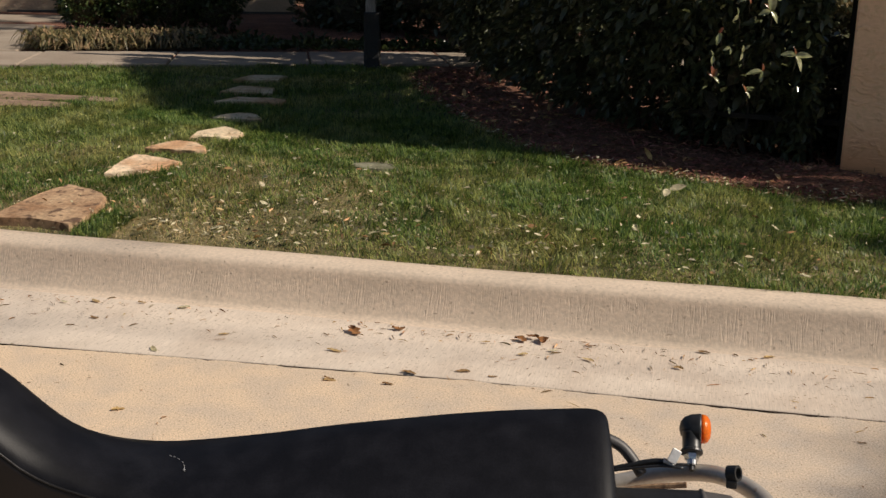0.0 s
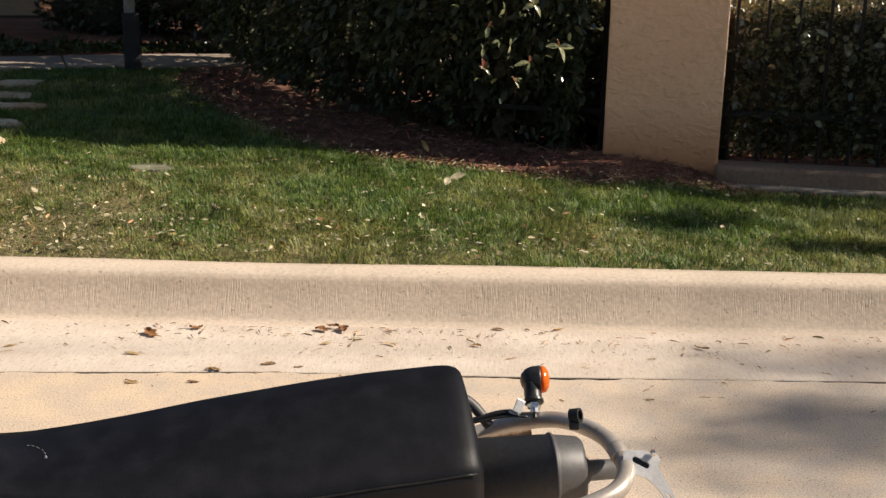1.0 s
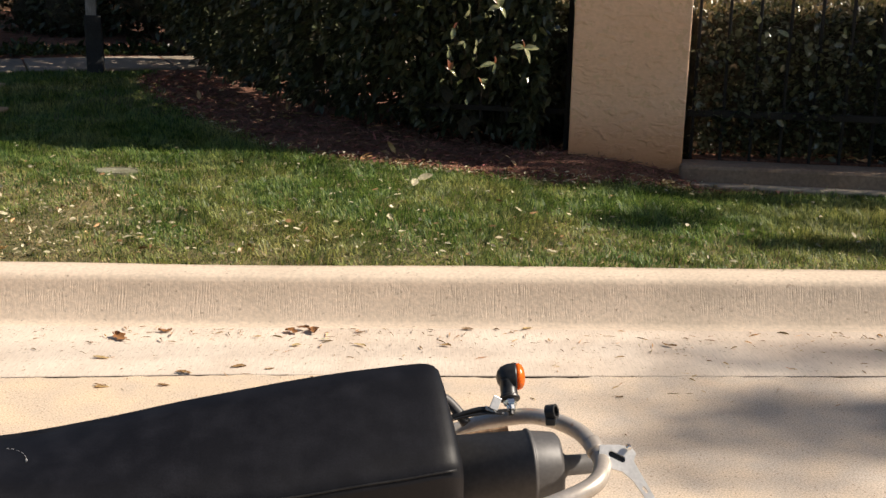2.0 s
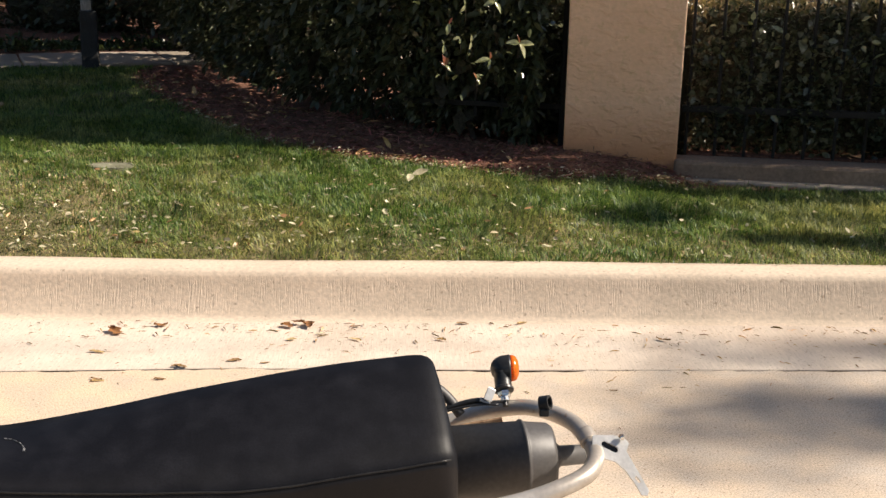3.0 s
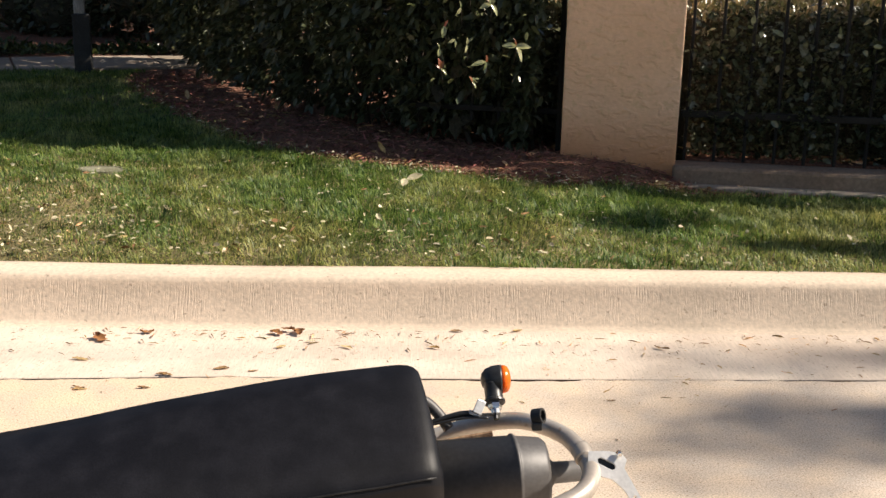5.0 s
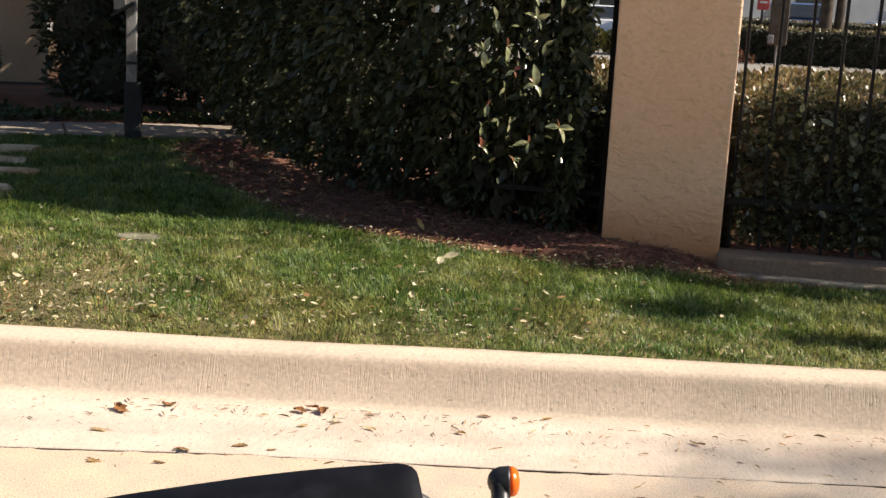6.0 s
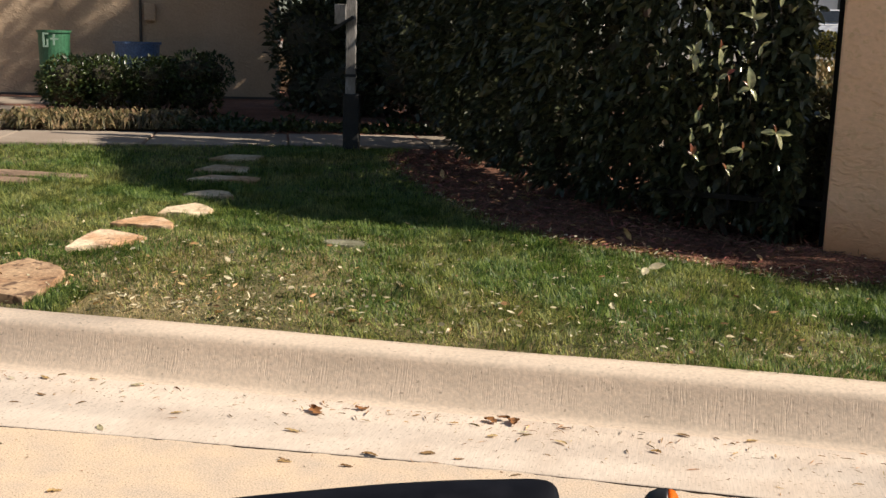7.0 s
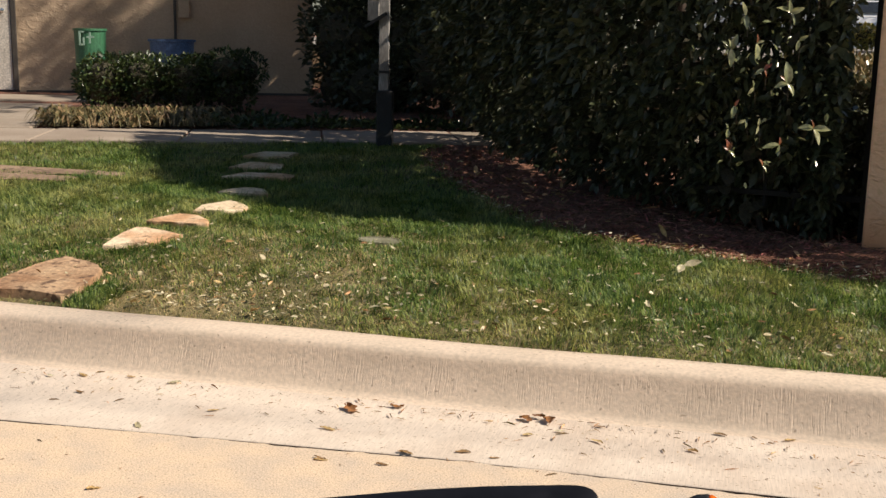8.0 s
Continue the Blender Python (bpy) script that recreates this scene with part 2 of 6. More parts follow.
BLACK = material("black_plastic", (0.012, 0.012, 0.013), (0.02, 0.02, 0.02), 0.4, 20, 200, 0.1, 0.0005)
CAN = material("satin_black_can", (0.060, 0.056, 0.055), (0.082, 0.077, 0.075), 0.5, 12, 160, 0.05, 0.0003, metal=0.15, speck=((0.13, 0.125, 0.12), 60, 0.76), fine_mix=0.15)
STEEL = material("scuffed_steel_tube", (0.42, 0.365, 0.31), (0.56, 0.52, 0.475), 0.4, 9, 180, 0.06, 0.0003, metal=0.45, speck=((0.25, 0.15, 0.08), 40, 0.70), fine_mix=0.08, low=0.42, high=0.6)
RUST = material("rusty_steel", (0.10, 0.05, 0.025), (0.34, 0.22, 0.13), 0.8, 60, 200, 0.4, 0.001, fine_mix=0.3)
ALLOY = material("bare_aluminium", (0.58, 0.56, 0.53), (0.74, 0.72, 0.69), 0.36, 30, 220, 0.25, 0.0006, metal=0.4, fine_mix=0.08)
CHROME = material("zinc_nut", (0.68, 0.68, 0.68), (0.78, 0.78, 0.77), 0.22, 30, 200, 0, metal=1.0, fine_mix=0.05)
AMBER = material("amber_lens", (0.85, 0.17, 0.012), (0.92, 0.24, 0.02), 0.18, 40, 320, 0.5, 0.0012, through_light=0.35, fine_mix=0.15)
RUBBER = material("tyre_rubber", (0.018, 0.018, 0.018), (0.03, 0.03, 0.03), 0.85, 10, 120, 0.3, 0.001)
SCUFF = material("scuff_mark", (0.16, 0.16, 0.165), (0.34, 0.34, 0.345), 0.6, 90, 300, 0)
GREEN_BIN = material("green_plastic", (0.03, 0.12, 0.06), (0.045, 0.15, 0.075), 0.5, 4, 60, 0.1, 0.001)
PALE_GREEN = material("pale_mark", (0.30, 0.45, 0.34), (0.36, 0.5, 0.4), 0.5, 6, 60, 0)
BLUE_BIN = material("blue_plastic", (0.06, 0.11, 0.22), (0.09, 0.15, 0.28), 0.45, 4, 60, 0.1, 0.001)
DOOR = material("painted_door", (0.50, 0.46, 0.40), (0.56, 0.52, 0.46), 0.5, 3, 50, 0.1, 0.001)
DARK_TRIM = material("dark_trim", (0.05, 0.042, 0.036), (0.07, 0.06, 0.05), 0.55, 5, 60, 0.1, 0.001)
TIMBER = material("weathered_timber", (0.16, 0.15, 0.14), (0.36, 0.345, 0.33), 0.9, 4, 50, 0.5, 0.004, stretch=(4, 4, 0.4))
COVER = material("grey_cover", (0.15, 0.145, 0.095), (0.26, 0.25, 0.175), 0.85, 9, 80, 0.5, 0.003, gloss=0.12)
CAR_WHITE = material("white_car_paint", (0.72, 0.72, 0.73), (0.78, 0.78, 0.79), 0.3, 2, 50, 0, coat=0.6, fine_mix=0.02)
CAR_BLUE = material("blue_car_paint", (0.07, 0.11, 0.24), (0.09, 0.13, 0.28), 0.3, 2, 50, 0, coat=0.6, fine_mix=0.02)
GLASS = material("car_glass", (0.02, 0.024, 0.028), (0.03, 0.034, 0.038), 0.08, 2, 50, 0, gloss=0.8)
ASPHALT = material("parking_concrete", (0.20, 0.18, 0.155), (0.26, 0.235, 0.205), 0.95, 1.0, 60, 0.3, 0.004)
YELLOW = material("yellow_green_leaf", (0.20, 0.18, 0.035), (0.36, 0.30, 0.06), 0.4, 4, 40, 0.1, 0.001, vary=0.4, island=True, through_light=0.3)
PALE_WALL = material("pale_render", (0.62, 0.62, 0.62), (0.72, 0.72, 0.71), 0.9, 1.5, 30, 0.2, 0.004, fine_mix=0.06)
BOARD = material("weathered_board", (0.07, 0.06, 0.042), (0.13, 0.115, 0.085), 0.8, 6, 60, 0.2, 0.002)
LAMP = material("grey_lamp_metal", (0.30, 0.30, 0.29), (0.38, 0.38, 0.37), 0.45, 9, 90, 0.1, 0.001, metal=0.6)
SIGN_RED = material("red_sign_paint", (0.42, 0.05, 0.045), (0.50, 0.07, 0.06), 0.5, 6, 60, 0)

# ---- building helpers ----
BASE = {}


def thing(name, base, label, category, group="", kind=""):
    """An Empty at the thing's base; its parts are given in the world's metres."""
    ob = tagged(new(name), label, category, group, kind)
    ob.location = base
    ob.empty_display_size = 0.05
    BASE[ob] = Vector(base)
    return ob


def part(name, bm, mat, parent, label="", smooth=False, kind=""):
    me = bpy.data.meshes.new(name)
    bm.normal_update()
    bm.to_mesh(me)
    bm.free()
    return placed(name, me, mat, parent, label, smooth, kind)


def placed(name, me, mat, parent, label="", smooth=False, kind=""):
    for one in (mat if isinstance(mat, (list, tuple)) else [mat]):
        me.materials.append(one)
    if smooth:
        me.polygons.foreach_set("use_smooth", [True] * len(me.polygons))
    ob = new(name, me)
    if parent is not None:
        base = BASE[parent]
        me.transform(Matrix.Translation(-base))
        ob.parent = parent
        BASE[ob] = base
    else:
        BASE[ob] = Vector((0, 0, 0))
    if label or kind:
        tagged(ob, label, "", "", kind)
    return ob


def single(name, bm, mat, label, category, group="", kind="", smooth=False):
    """A thing that is one mesh, its origin at the middle of its foot."""
    pts = [v.co for v in bm.verts]
    base = Vector(((min(p.x for p in pts) + max(p.x for p in pts)) / 2, (min(p.y for p in pts) + max(p.y for p in pts)) / 2, min(p.z for p in pts)))
    bmesh.ops.translate(bm, verts=bm.verts, vec=-base)
    ob = part(name, bm, mat, None, "", smooth)
    ob.location = base
    BASE[ob] = base
    return tagged(ob, label, category, group, kind)


def from_arrays(name, verts, tris):
    """A mesh from numpy arrays of places and triangles."""
    me = bpy.data.meshes.new(name)
    verts, tris = np.asarray(verts, np.float32), np.asarray(tris, np.int32)
    me.vertices.add(len(verts))
    me.vertices.foreach_set("co", verts.ravel())
    me.loops.add(tris.size)
    me.loops.foreach_set("vertex_index", tris.ravel())
    me.polygons.add(len(tris))
    me.polygons.foreach_set("loop_start", np.arange(0, tris.size, 3, dtype=np.int32))
    me.polygons.foreach_set("loop_total", np.full(len(tris), 3, np.int32))
    me.update(calc_edges=True)
    return me


def box(sx, sy, sz, m=Matrix(), bevel=0.0, segments=2):
    bm = bmesh.new()
    bmesh.ops.create_cube(bm, size=1, matrix=Matrix.Diagonal((sx, sy, sz, 1)))
    if bevel:
        bmesh.ops.bevel(bm, geom=list(bm.edges), offset=bevel, segments=segments, affect="EDGES", profile=0.5)
    bmesh.ops.transform(bm, matrix=m, verts=bm.verts)
    return bm


def lathe(profile, m=Matrix(), sides=24, cap=True):
    """Turned round z from (radius, height) pairs."""
    bm = bmesh.new()
    rings = []
    for r, h in profile:
        rings.append([bm.verts.new(m @ Vector((r * math.cos(2 * math.pi * k / sides), r * math.sin(2 * math.pi * k / sides), h))) for k in range(sides)])
    for a, b in zip(rings, rings[1:]):
        for k in range(sides):
            bm.faces.new((a[k], a[(k + 1) % sides], b[(k + 1) % sides], b[k]))
    if cap:
        bm.faces.new(rings[0][::-1])
        bm.faces.new(rings[-1])
    return bm


def spline(points, steps=8):
    """A smooth way through some points."""
    p = [Vector(q) for q in points]
    p = [2 * p[0] - p[1], *p, 2 * p[-1] - p[-2]]
    out = []
    for a, b, c, d in zip(p, p[1:], p[2:], p[3:]):
        for k in range(steps):
            t = k / steps
            out.append(0.5 * ((2 * b) + (c - a) * t + (2 * a - 5 * b + 4 * c - d) * t * t + (3 * b - a - 3 * c + d) * t ** 3))
    return [*out, p[-2]]


def tube(points, radius, sides=12, bm=None, taper=1.0):
    """A round bar along a way; taper: the last radius over the first."""
    bm = bm or bmesh.new()
    points = [Vector(q) for q in points]
    rings, side = [], None
    for i, q in enumerate(points):
        way = (points[min(i + 1, len(points) - 1)] - points[max(i - 1, 0)]).normalized()
        side = (side - way * side.dot(way)).normalized() if side else way.orthogonal().normalized()
        other = way.cross(side)
        r = radius * (1 + (taper - 1) * i / max(len(points) - 1, 1))
        rings.append([bm.verts.new(q + r * (math.cos(2 * math.pi * k / sides) * side + math.sin(2 * math.pi * k / sides) * other)) for k in range(sides)])
    for a, b in zip(rings, rings[1:]):
        for k in range(sides):
            bm.faces.new((a[k], a[(k + 1) % sides], b[(k + 1) % sides], b[k]))
    bm.faces.new(rings[0][::-1])
    bm.faces.new(rings[-1])
    return bm


def prism(outline, z0, z1, bevel=0.0):
    """An upright block over an outline of (x, y)."""
    bm = bmesh.new()
    low = [bm.verts.new((x, y, z0)) for x, y in outline]
    high = [bm.verts.new((x, y, z1)) for x, y in outline]
    bm.faces.new(low[::-1])
    top = bm.faces.new(high)
    for k in range(len(outline)):
        j = (k + 1) % len(outline)
        bm.faces.new((low[k], low[j], high[j], high[k]))
    if bevel:
        bmesh.ops.bevel(bm, geom=list(top.edges), offset=bevel, segments=2, affect="EDGES", profile=0.5)
    return bm


def join(*parts):
    """Several pieces of one part in one bmesh."""
    out = bmesh.new()
    for bm in parts:
        me = bpy.data.meshes.new("piece")
        bm.to_mesh(me)
        bm.free()
        out.from_mesh(me)
        bpy.data.meshes.remove(me)
    return out


def turns(ways, ups, rolls):
    """Rotation matrices whose y axis follows ways, rolled about it."""
    y = ways / np.linalg.norm(ways, axis=1, keepdims=True)
    x = np.cross(y, ups)
    x /= np.linalg.norm(x, axis=1, keepdims=True) + 1e-9
    z = np.cross(x, y)
    c, s = np.cos(rolls)[:, None], np.sin(rolls)[:, None]
    return np.stack([x * c + z * s, y, z * c - x * s], axis=2)


LEAF_SHAPE = np.array([(0, 0, 0), (-0.22, 0.3, 0.05), (0, 0.33, -0.02), (0.22, 0.3, 0.05), (-0.2, 0.66, 0.03), (0, 0.68, -0.03), (0.2, 0.66, 0.03), (0, 1, -0.08)])
LEAF_TRIS = np.array([(0, 2, 1), (0, 3, 2), (1, 2, 5), (1, 5, 4), (2, 3, 6), (2, 6, 5), (4, 5, 7), (5, 6, 7)])


def leaves(places, ways, sizes, rng, widths=1.0, ups=None, roll=0.6):
    """Many small leaves: arrays for one mesh."""
    n = len(places)
    ups = np.tile((0.0, 0.0, 1.0), (n, 1)) + rng.normal(0, 0.25, (n, 3)) if ups is None else ups
    m = turns(ways, ups, rng.normal(0, roll, n))
    shape = LEAF_SHAPE[None] * np.stack([sizes * widths, sizes, sizes * (1 + rng.normal(0, 0.6, n))], 1)[:, None]
    verts = np.einsum("nij,nkj->nki", m, shape) + places[:, None]
    tris = LEAF_TRIS[None] + (np.arange(n) * len(LEAF_SHAPE))[:, None, None]
    return verts.reshape(-1, 3), tris.reshape(-1, 3)


def value_noise(x, y, scale, seed):
    """Smooth random patches over the plan, 0 to 1."""
    g = np.random.RandomState(seed).rand(64, 64)
    u, v = np.asarray(x) * scale, np.asarray(y) * scale
    i, j = np.floor(u).astype(int), np.floor(v).astype(int)
    a, b = u - i, v - j
    a, b = a * a * (3 - 2 * a), b * b * (3 - 2 * b)
    q = lambda p, r: g[p % 64, r % 64]
    return (q(i, j) * (1 - a) + q(i + 1, j) * a) * (1 - b) + (q(i, j + 1) * (1 - a) + q(i + 1, j + 1) * a) * b

# ---- the lie of the land ----
KERB_BACK, KERB_TOP, KERB_FOOT, JOINT = 3.965, 0.157, 3.775, 3.266
EDGE_X = [-2.05, -1.97, -1.77, -1.3, -0.8, -0.52, -0.09, 0.3, 0.77, 1.4]
EDGE_Y = [8.6, 8.09, 7.58, 6.7, 5.85, 5.66, 5.51, 5.37, 5.33, 5.36]
PILLAR_TURN = -13.8


def ground(x, y):
    """Height of the ground behind the kerb (works on arrays)."""
    x, y = np.asarray(x, float), np.asarray(y, float)
    s = np.maximum(y - KERB_BACK, 0)
    rise = 0.10 * (1 - np.exp(-s)) + 0.012 * np.minimum(s, 8) + 0.02 * np.clip(-x, -0.5, 2) * np.minimum(s, 1.5) / 1.5
    m = np.clip((1.7 - x) / 1.9, 0, 1)
    m = np.maximum(m * m * (3 - 2 * m), np.clip((y - 6.5) / 2, 0, 1))
    bumps = 0.014 * (value_noise(x, y, 1.7, 5) - 0.5) * np.minimum(s, 0.5) * 2
    mound = 0.085 * np.exp(-(((x - 0.97) / 0.48) ** 2 + ((y - 5.72) / 0.32) ** 2) ** 1.5)
    return KERB_TOP - 0.012 + rise * m + bumps + mound


def in_bed(x, y):
    """Whether a place lies in the mulch bed."""
    return (y > np.interp(x, EDGE_X, EDGE_Y)) & (x > -2.03)


WALK_MID, WALK_TURN, WALK_WIDE = np.array((-3.7, 8.29)), radians(21), 1.0
WALK_U, WALK_V = np.array((math.cos(WALK_TURN), math.sin(WALK_TURN))), np.array((-math.sin(WALK_TURN), math.cos(WALK_TURN)))


def along_walk(a, b):
    p = WALK_MID + a * WALK_U + b * WALK_V
    return float(p[0]), float(p[1])


def off_walk(x, y):
    return (x - WALK_MID[0]) * WALK_V[0] + (y - WALK_MID[1]) * WALK_V[1]


# one sheet of ground, out to the horizon
gx = np.concatenate([[-400, -120, -40, -20, -14], np.arange(-10, 8.01, 0.12), [12, 20, 40, 120, 400]])
gy = np.concatenate([[-400, -120, -30, -7.2, 3.9, 3.95], np.arange(3.99, 11, 0.1), [11.5, 12, 13, 14, 16, 20, 30, 60, 120, 400]])
bm = bmesh.new()
grid = []
for y in gy:
    zs = ground(gx, np.full(len(gx), y)) if y > 3.92 else np.full(len(gx), -0.1)
    grid.append([bm.verts.new((x, y, z)) for x, z in zip(gx, zs)])
for j in range(len(gy) - 1):
    for i in range(len(gx) - 1):
        f = bm.faces.new((grid[j][i], grid[j][i + 1], grid[j + 1][i + 1], grid[j + 1][i]))
        cx, cy = (gx[i] + gx[i + 1]) / 2, (gy[j] + gy[j + 1]) / 2
        f.material_index = 1 if (in_bed(cx, cy) or (cx > 1.4 and cy > 5.5) or off_walk(cx, cy) > 0.5) else 0
tagged(part("ground", bm, [SOIL, MULCH_BED], None, smooth=True), "lawn soil and brown mulch bed behind the kerb", "ground", kind="structure")

def joint_at(x):
    """The joint bends a little towards the street on the far left and away from it on the right."""
    return JOINT - 0.06 * min(max(0.0, -0.6 - x), 4.0) + 0.02 * min(max(0.0, x - 0.3), 1.2)


# street slabs, gutter and kerb; the joint between them is an open gap
bm = bmesh.new()
edge_x = np.concatenate([[-45, -12], np.arange(-6, 6.01, 0.025), [12, 45]])
lip, foot_, back = [], [], []
for x in edge_x:
    seam = joint_at(x)
    ragged = 0.012 + 0.013 * noise.noise((x * 1.7, 0, 0)) + 0.011 * noise.noise((x * 9, 3, 0)) + 0.008 * noise.noise((x * 27, 7, 0))
    lip.append(bm.verts.new((x, seam - max(ragged, 0.003), 0.0)))
    foot_.append(bm.verts.new((x, seam - max(ragged, 0.003) + 0.001, -0.11)))
    back.append(bm.verts.new((x, -7.0, 0.0)))
for k in range(len(edge_x) - 1):
    bm.faces.new((lip[k], lip[k + 1], back[k + 1], back[k]))
    bm.faces.new((foot_[k], foot_[k + 1], lip[k + 1], lip[k]))
bmesh.ops.recalc_face_normals(bm, faces=bm.faces)
tagged(part("road", bm, ROAD, None), "sunlit tan concrete street with fine aggregate", "road", kind="structure")
tagged(part("joint", prism([(-45, joint_at(-45) - 0.06), (-4.6, joint_at(-4.6) - 0.06), (-0.6, JOINT - 0.06), (45, JOINT - 0.05), (45, JOINT + 0.045), (-0.6, JOINT + 0.03), (-4.6, joint_at(-4.6) + 0.03), (-45, joint_at(-45) + 0.03)], -0.09, -0.016), CRACK, None), "dark dirt-filled joint between street and gutter", "joint", kind="structure")

xs = np.concatenate([[-45, -20], np.arange(-7, 7.01, 0.06), [20, 45]])
profile = [(JOINT + 0.004, -0.10), (JOINT + 0.004, -0.004), (JOINT + 0.008, 0.0), (3.45, -0.002), (3.62, -0.004), (3.715, -0.002), (3.755, 0.002), (3.762, 0.010), (KERB_FOOT - 0.002, 0.024), (3.788, 0.052), (3.803, 0.084),
           (3.812, 0.112), (3.818, 0.132), (3.825, 0.146), (3.839, 0.153), (3.866, 0.1575), (3.91, 0.159), (KERB_BACK, KERB_TOP), (KERB_BACK + 0.004, 0.06)]
bm = bmesh.new()
rows_of = []
for x in xs:
    wob = 0.004 * math.sin(1.3 * x) + 0.003 * math.sin(4.1 * x + 1)
    rows_of.append([bm.verts.new((x, y + (wob if 3.6 < y else 0.3 * wob) + (joint_at(x) - JOINT if y < 3.3 else 0), z + 0.004 * (noise.noise((x * 0.9, y * 3, 0))) * (z > 0.005))) for y, z in profile])
for a, b in zip(rows_of, rows_of[1:]):
    for k in range(len(profile) - 1):
        f = bm.faces.new((a[k], b[k], b[k + 1], a[k + 1]))
        f.material_index = 2 if k < 1 else 0 if k < 5 else 1
tagged(part("kerb", bm, [PAN, KERB, CRACK], None, smooth=True), "pale broom-finished concrete kerb with its gutter", "kerb", kind="structure")

# the pavement that crosses the yard, slab by slab, and the approach to the door
walkway = thing("pavement", (*along_walk(0, 0.5), 0.33), "narrow concrete pavement with tooled joints, partly shaded", "pavement", kind="structure")
for k in range(-7, 6):
    a = -0.27 + 1.12 * k
    corner = [along_walk(a + 0.008, 0), along_walk(a + 1.112, 0), along_walk(a + 1.112, WALK_WIDE), along_walk(a + 0.008, WALK_WIDE)]
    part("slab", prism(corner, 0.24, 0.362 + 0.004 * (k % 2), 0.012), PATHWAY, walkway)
for k in range(4):
    b = WALK_WIDE + 0.012 + 1.1 * k
    corner = [along_walk(-3.6, b), along_walk(-1.62, b), along_walk(-1.62, b + 1.09), along_walk(-3.6, b + 1.09)]
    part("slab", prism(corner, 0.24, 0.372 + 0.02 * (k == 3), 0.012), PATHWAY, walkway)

# parking ground beyond the hedges
tagged(part("parking_lot", box(90, 44, 1.2, Matrix.Translation((25, 38.5, 0.35)), 0.03), ASPHALT, None), "sunlit pale parking pavement beyond the hedges", "pavement", kind="structure")


# ---- pillar, fence and low wall ----
def turned(x, y, z=0.0, deg=PILLAR_TURN):
    return Matrix.Translation((x, y, z)) @ Matrix.Rotation(radians(deg), 4, "Z")


PILLAR = turned(1.17, 5.975)
bm = box(0.585, 0.585, 2.75, PILLAR @ Matrix.Translation((0, 0, 0.13 + 1.375)), 0.012, 3)
pillar = thing("pillar", (1.17, 5.975, 0.13), "square beige stucco pillar with stained foot", "pillar", kind="structure")
shaft = part("shaft", bm, STUCCO, pillar)
part("cap", box(0.68, 0.68, 0.09, PILLAR @ Matrix.Translation((0, 0, 2.92)), 0.02), STUCCO, pillar)

FENCE_TURN = -10.0
FENCE = turned(1.42, 5.72, 0, FENCE_TURN)
bm = box(5.2, 0.2, 0.30, turned(1.38, 5.66, 0.105, FENCE_TURN) @ Matrix.Translation((2.6, 0, 0)), 0.018)
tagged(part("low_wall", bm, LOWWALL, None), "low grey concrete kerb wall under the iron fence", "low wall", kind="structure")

bm = box(5.2, 0.09, 0.22, turned(1.40, 5.535, 0.060, FENCE_TURN) @ Matrix.Translation((2.6, 0, 0)), 0.012)
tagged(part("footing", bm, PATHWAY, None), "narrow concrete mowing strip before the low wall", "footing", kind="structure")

fence = thing("iron_fence", (1.42, 5.72, 0.26), "black wrought-iron fence beside the stucco pillar", "fence")
for z in (0.50, 1.72):
    part("rail", box(5.1, 0.035, 0.035, FENCE @ Matrix.Translation((2.55, 0, z)), 0.004), IRON, fence)
bar_mesh = None
for k in range(33):
    if bar_mesh is None:
        first = part("bar", box(0.016, 0.016, 1.62, FENCE @ Matrix.Translation((0.03, 0, 1.07)), 0.003, 1), IRON, fence)
        bar_mesh = first.data
    else:
        bar = new("bar", bar_mesh)
        bar.parent = fence
        bar.location = Matrix.Rotation(radians(FENCE_TURN), 3, "Z") @ Vector((0.149 * k, 0, 0))
fence_left = thing("iron_fence", (0.80, 6.10, 0.2), "short black iron fence end between hedge and pillar", "fence")
LEFT = turned(0.845, 6.07, 0, PILLAR_TURN)
part("post", box(0.026, 0.026, 2.0, LEFT @ Matrix.Translation((0.0, 0, 1.15)), 0.004), IRON, fence_left)
for z in (0.45, 1.95):
    part("rail", box(0.9, 0.03, 0.03, LEFT @ Matrix.Translation((-0.45, 0, z)), 0.004), IRON, fence_left)
for k in range(1, 6):
    part("bar", box(0.016, 0.016, 1.6, LEFT @ Matrix.Translation((-0.03 - 0.15 * k, 0, 1.18)), 0.003, 1), IRON, fence_left)

# ---- building ----
WALL_AT = turned(-8.6, 12.9, 0, 21)  # local x runs along the wall, -y faces the street
house = thing("building", (-8.6, 12.9, 0.3), "beige stucco building wall dappled by tree shade", "building", kind="structure")
DOOR_W = 1.0
for size, at in (((6.0, 0.25, 3.6), (-4.2, 0.125, 2.1)), ((3.72, 0.25, 3.6), (1.87, 0.125, 2.1)), ((1.18, 0.25, 1.2), (-0.59, 0.125, 3.3)), ((0.25, 6, 3.6), (3.605, 3.25, 2.1))):
    part("wall", box(*size, WALL_AT @ Matrix.Translation(at)), WALL, house)
part("base_course", box(3.64, 0.03, 0.1, WALL_AT @ Matrix.Translation((1.92, -0.015, 0.36))), DARK_TRIM, house)
part("roof", box(13, 9, 0.2, WALL_AT @ Matrix.Translation((-2.2, 3.6, 4.0)), 0.02), DARK_TRIM, house)
door = part("door", box(DOOR_W, 0.05, 2.1, WALL_AT @ Matrix.Translation((-0.56, 0.012, 1.46)), 0.004), DOOR, house, "pale painted steel door, shut")
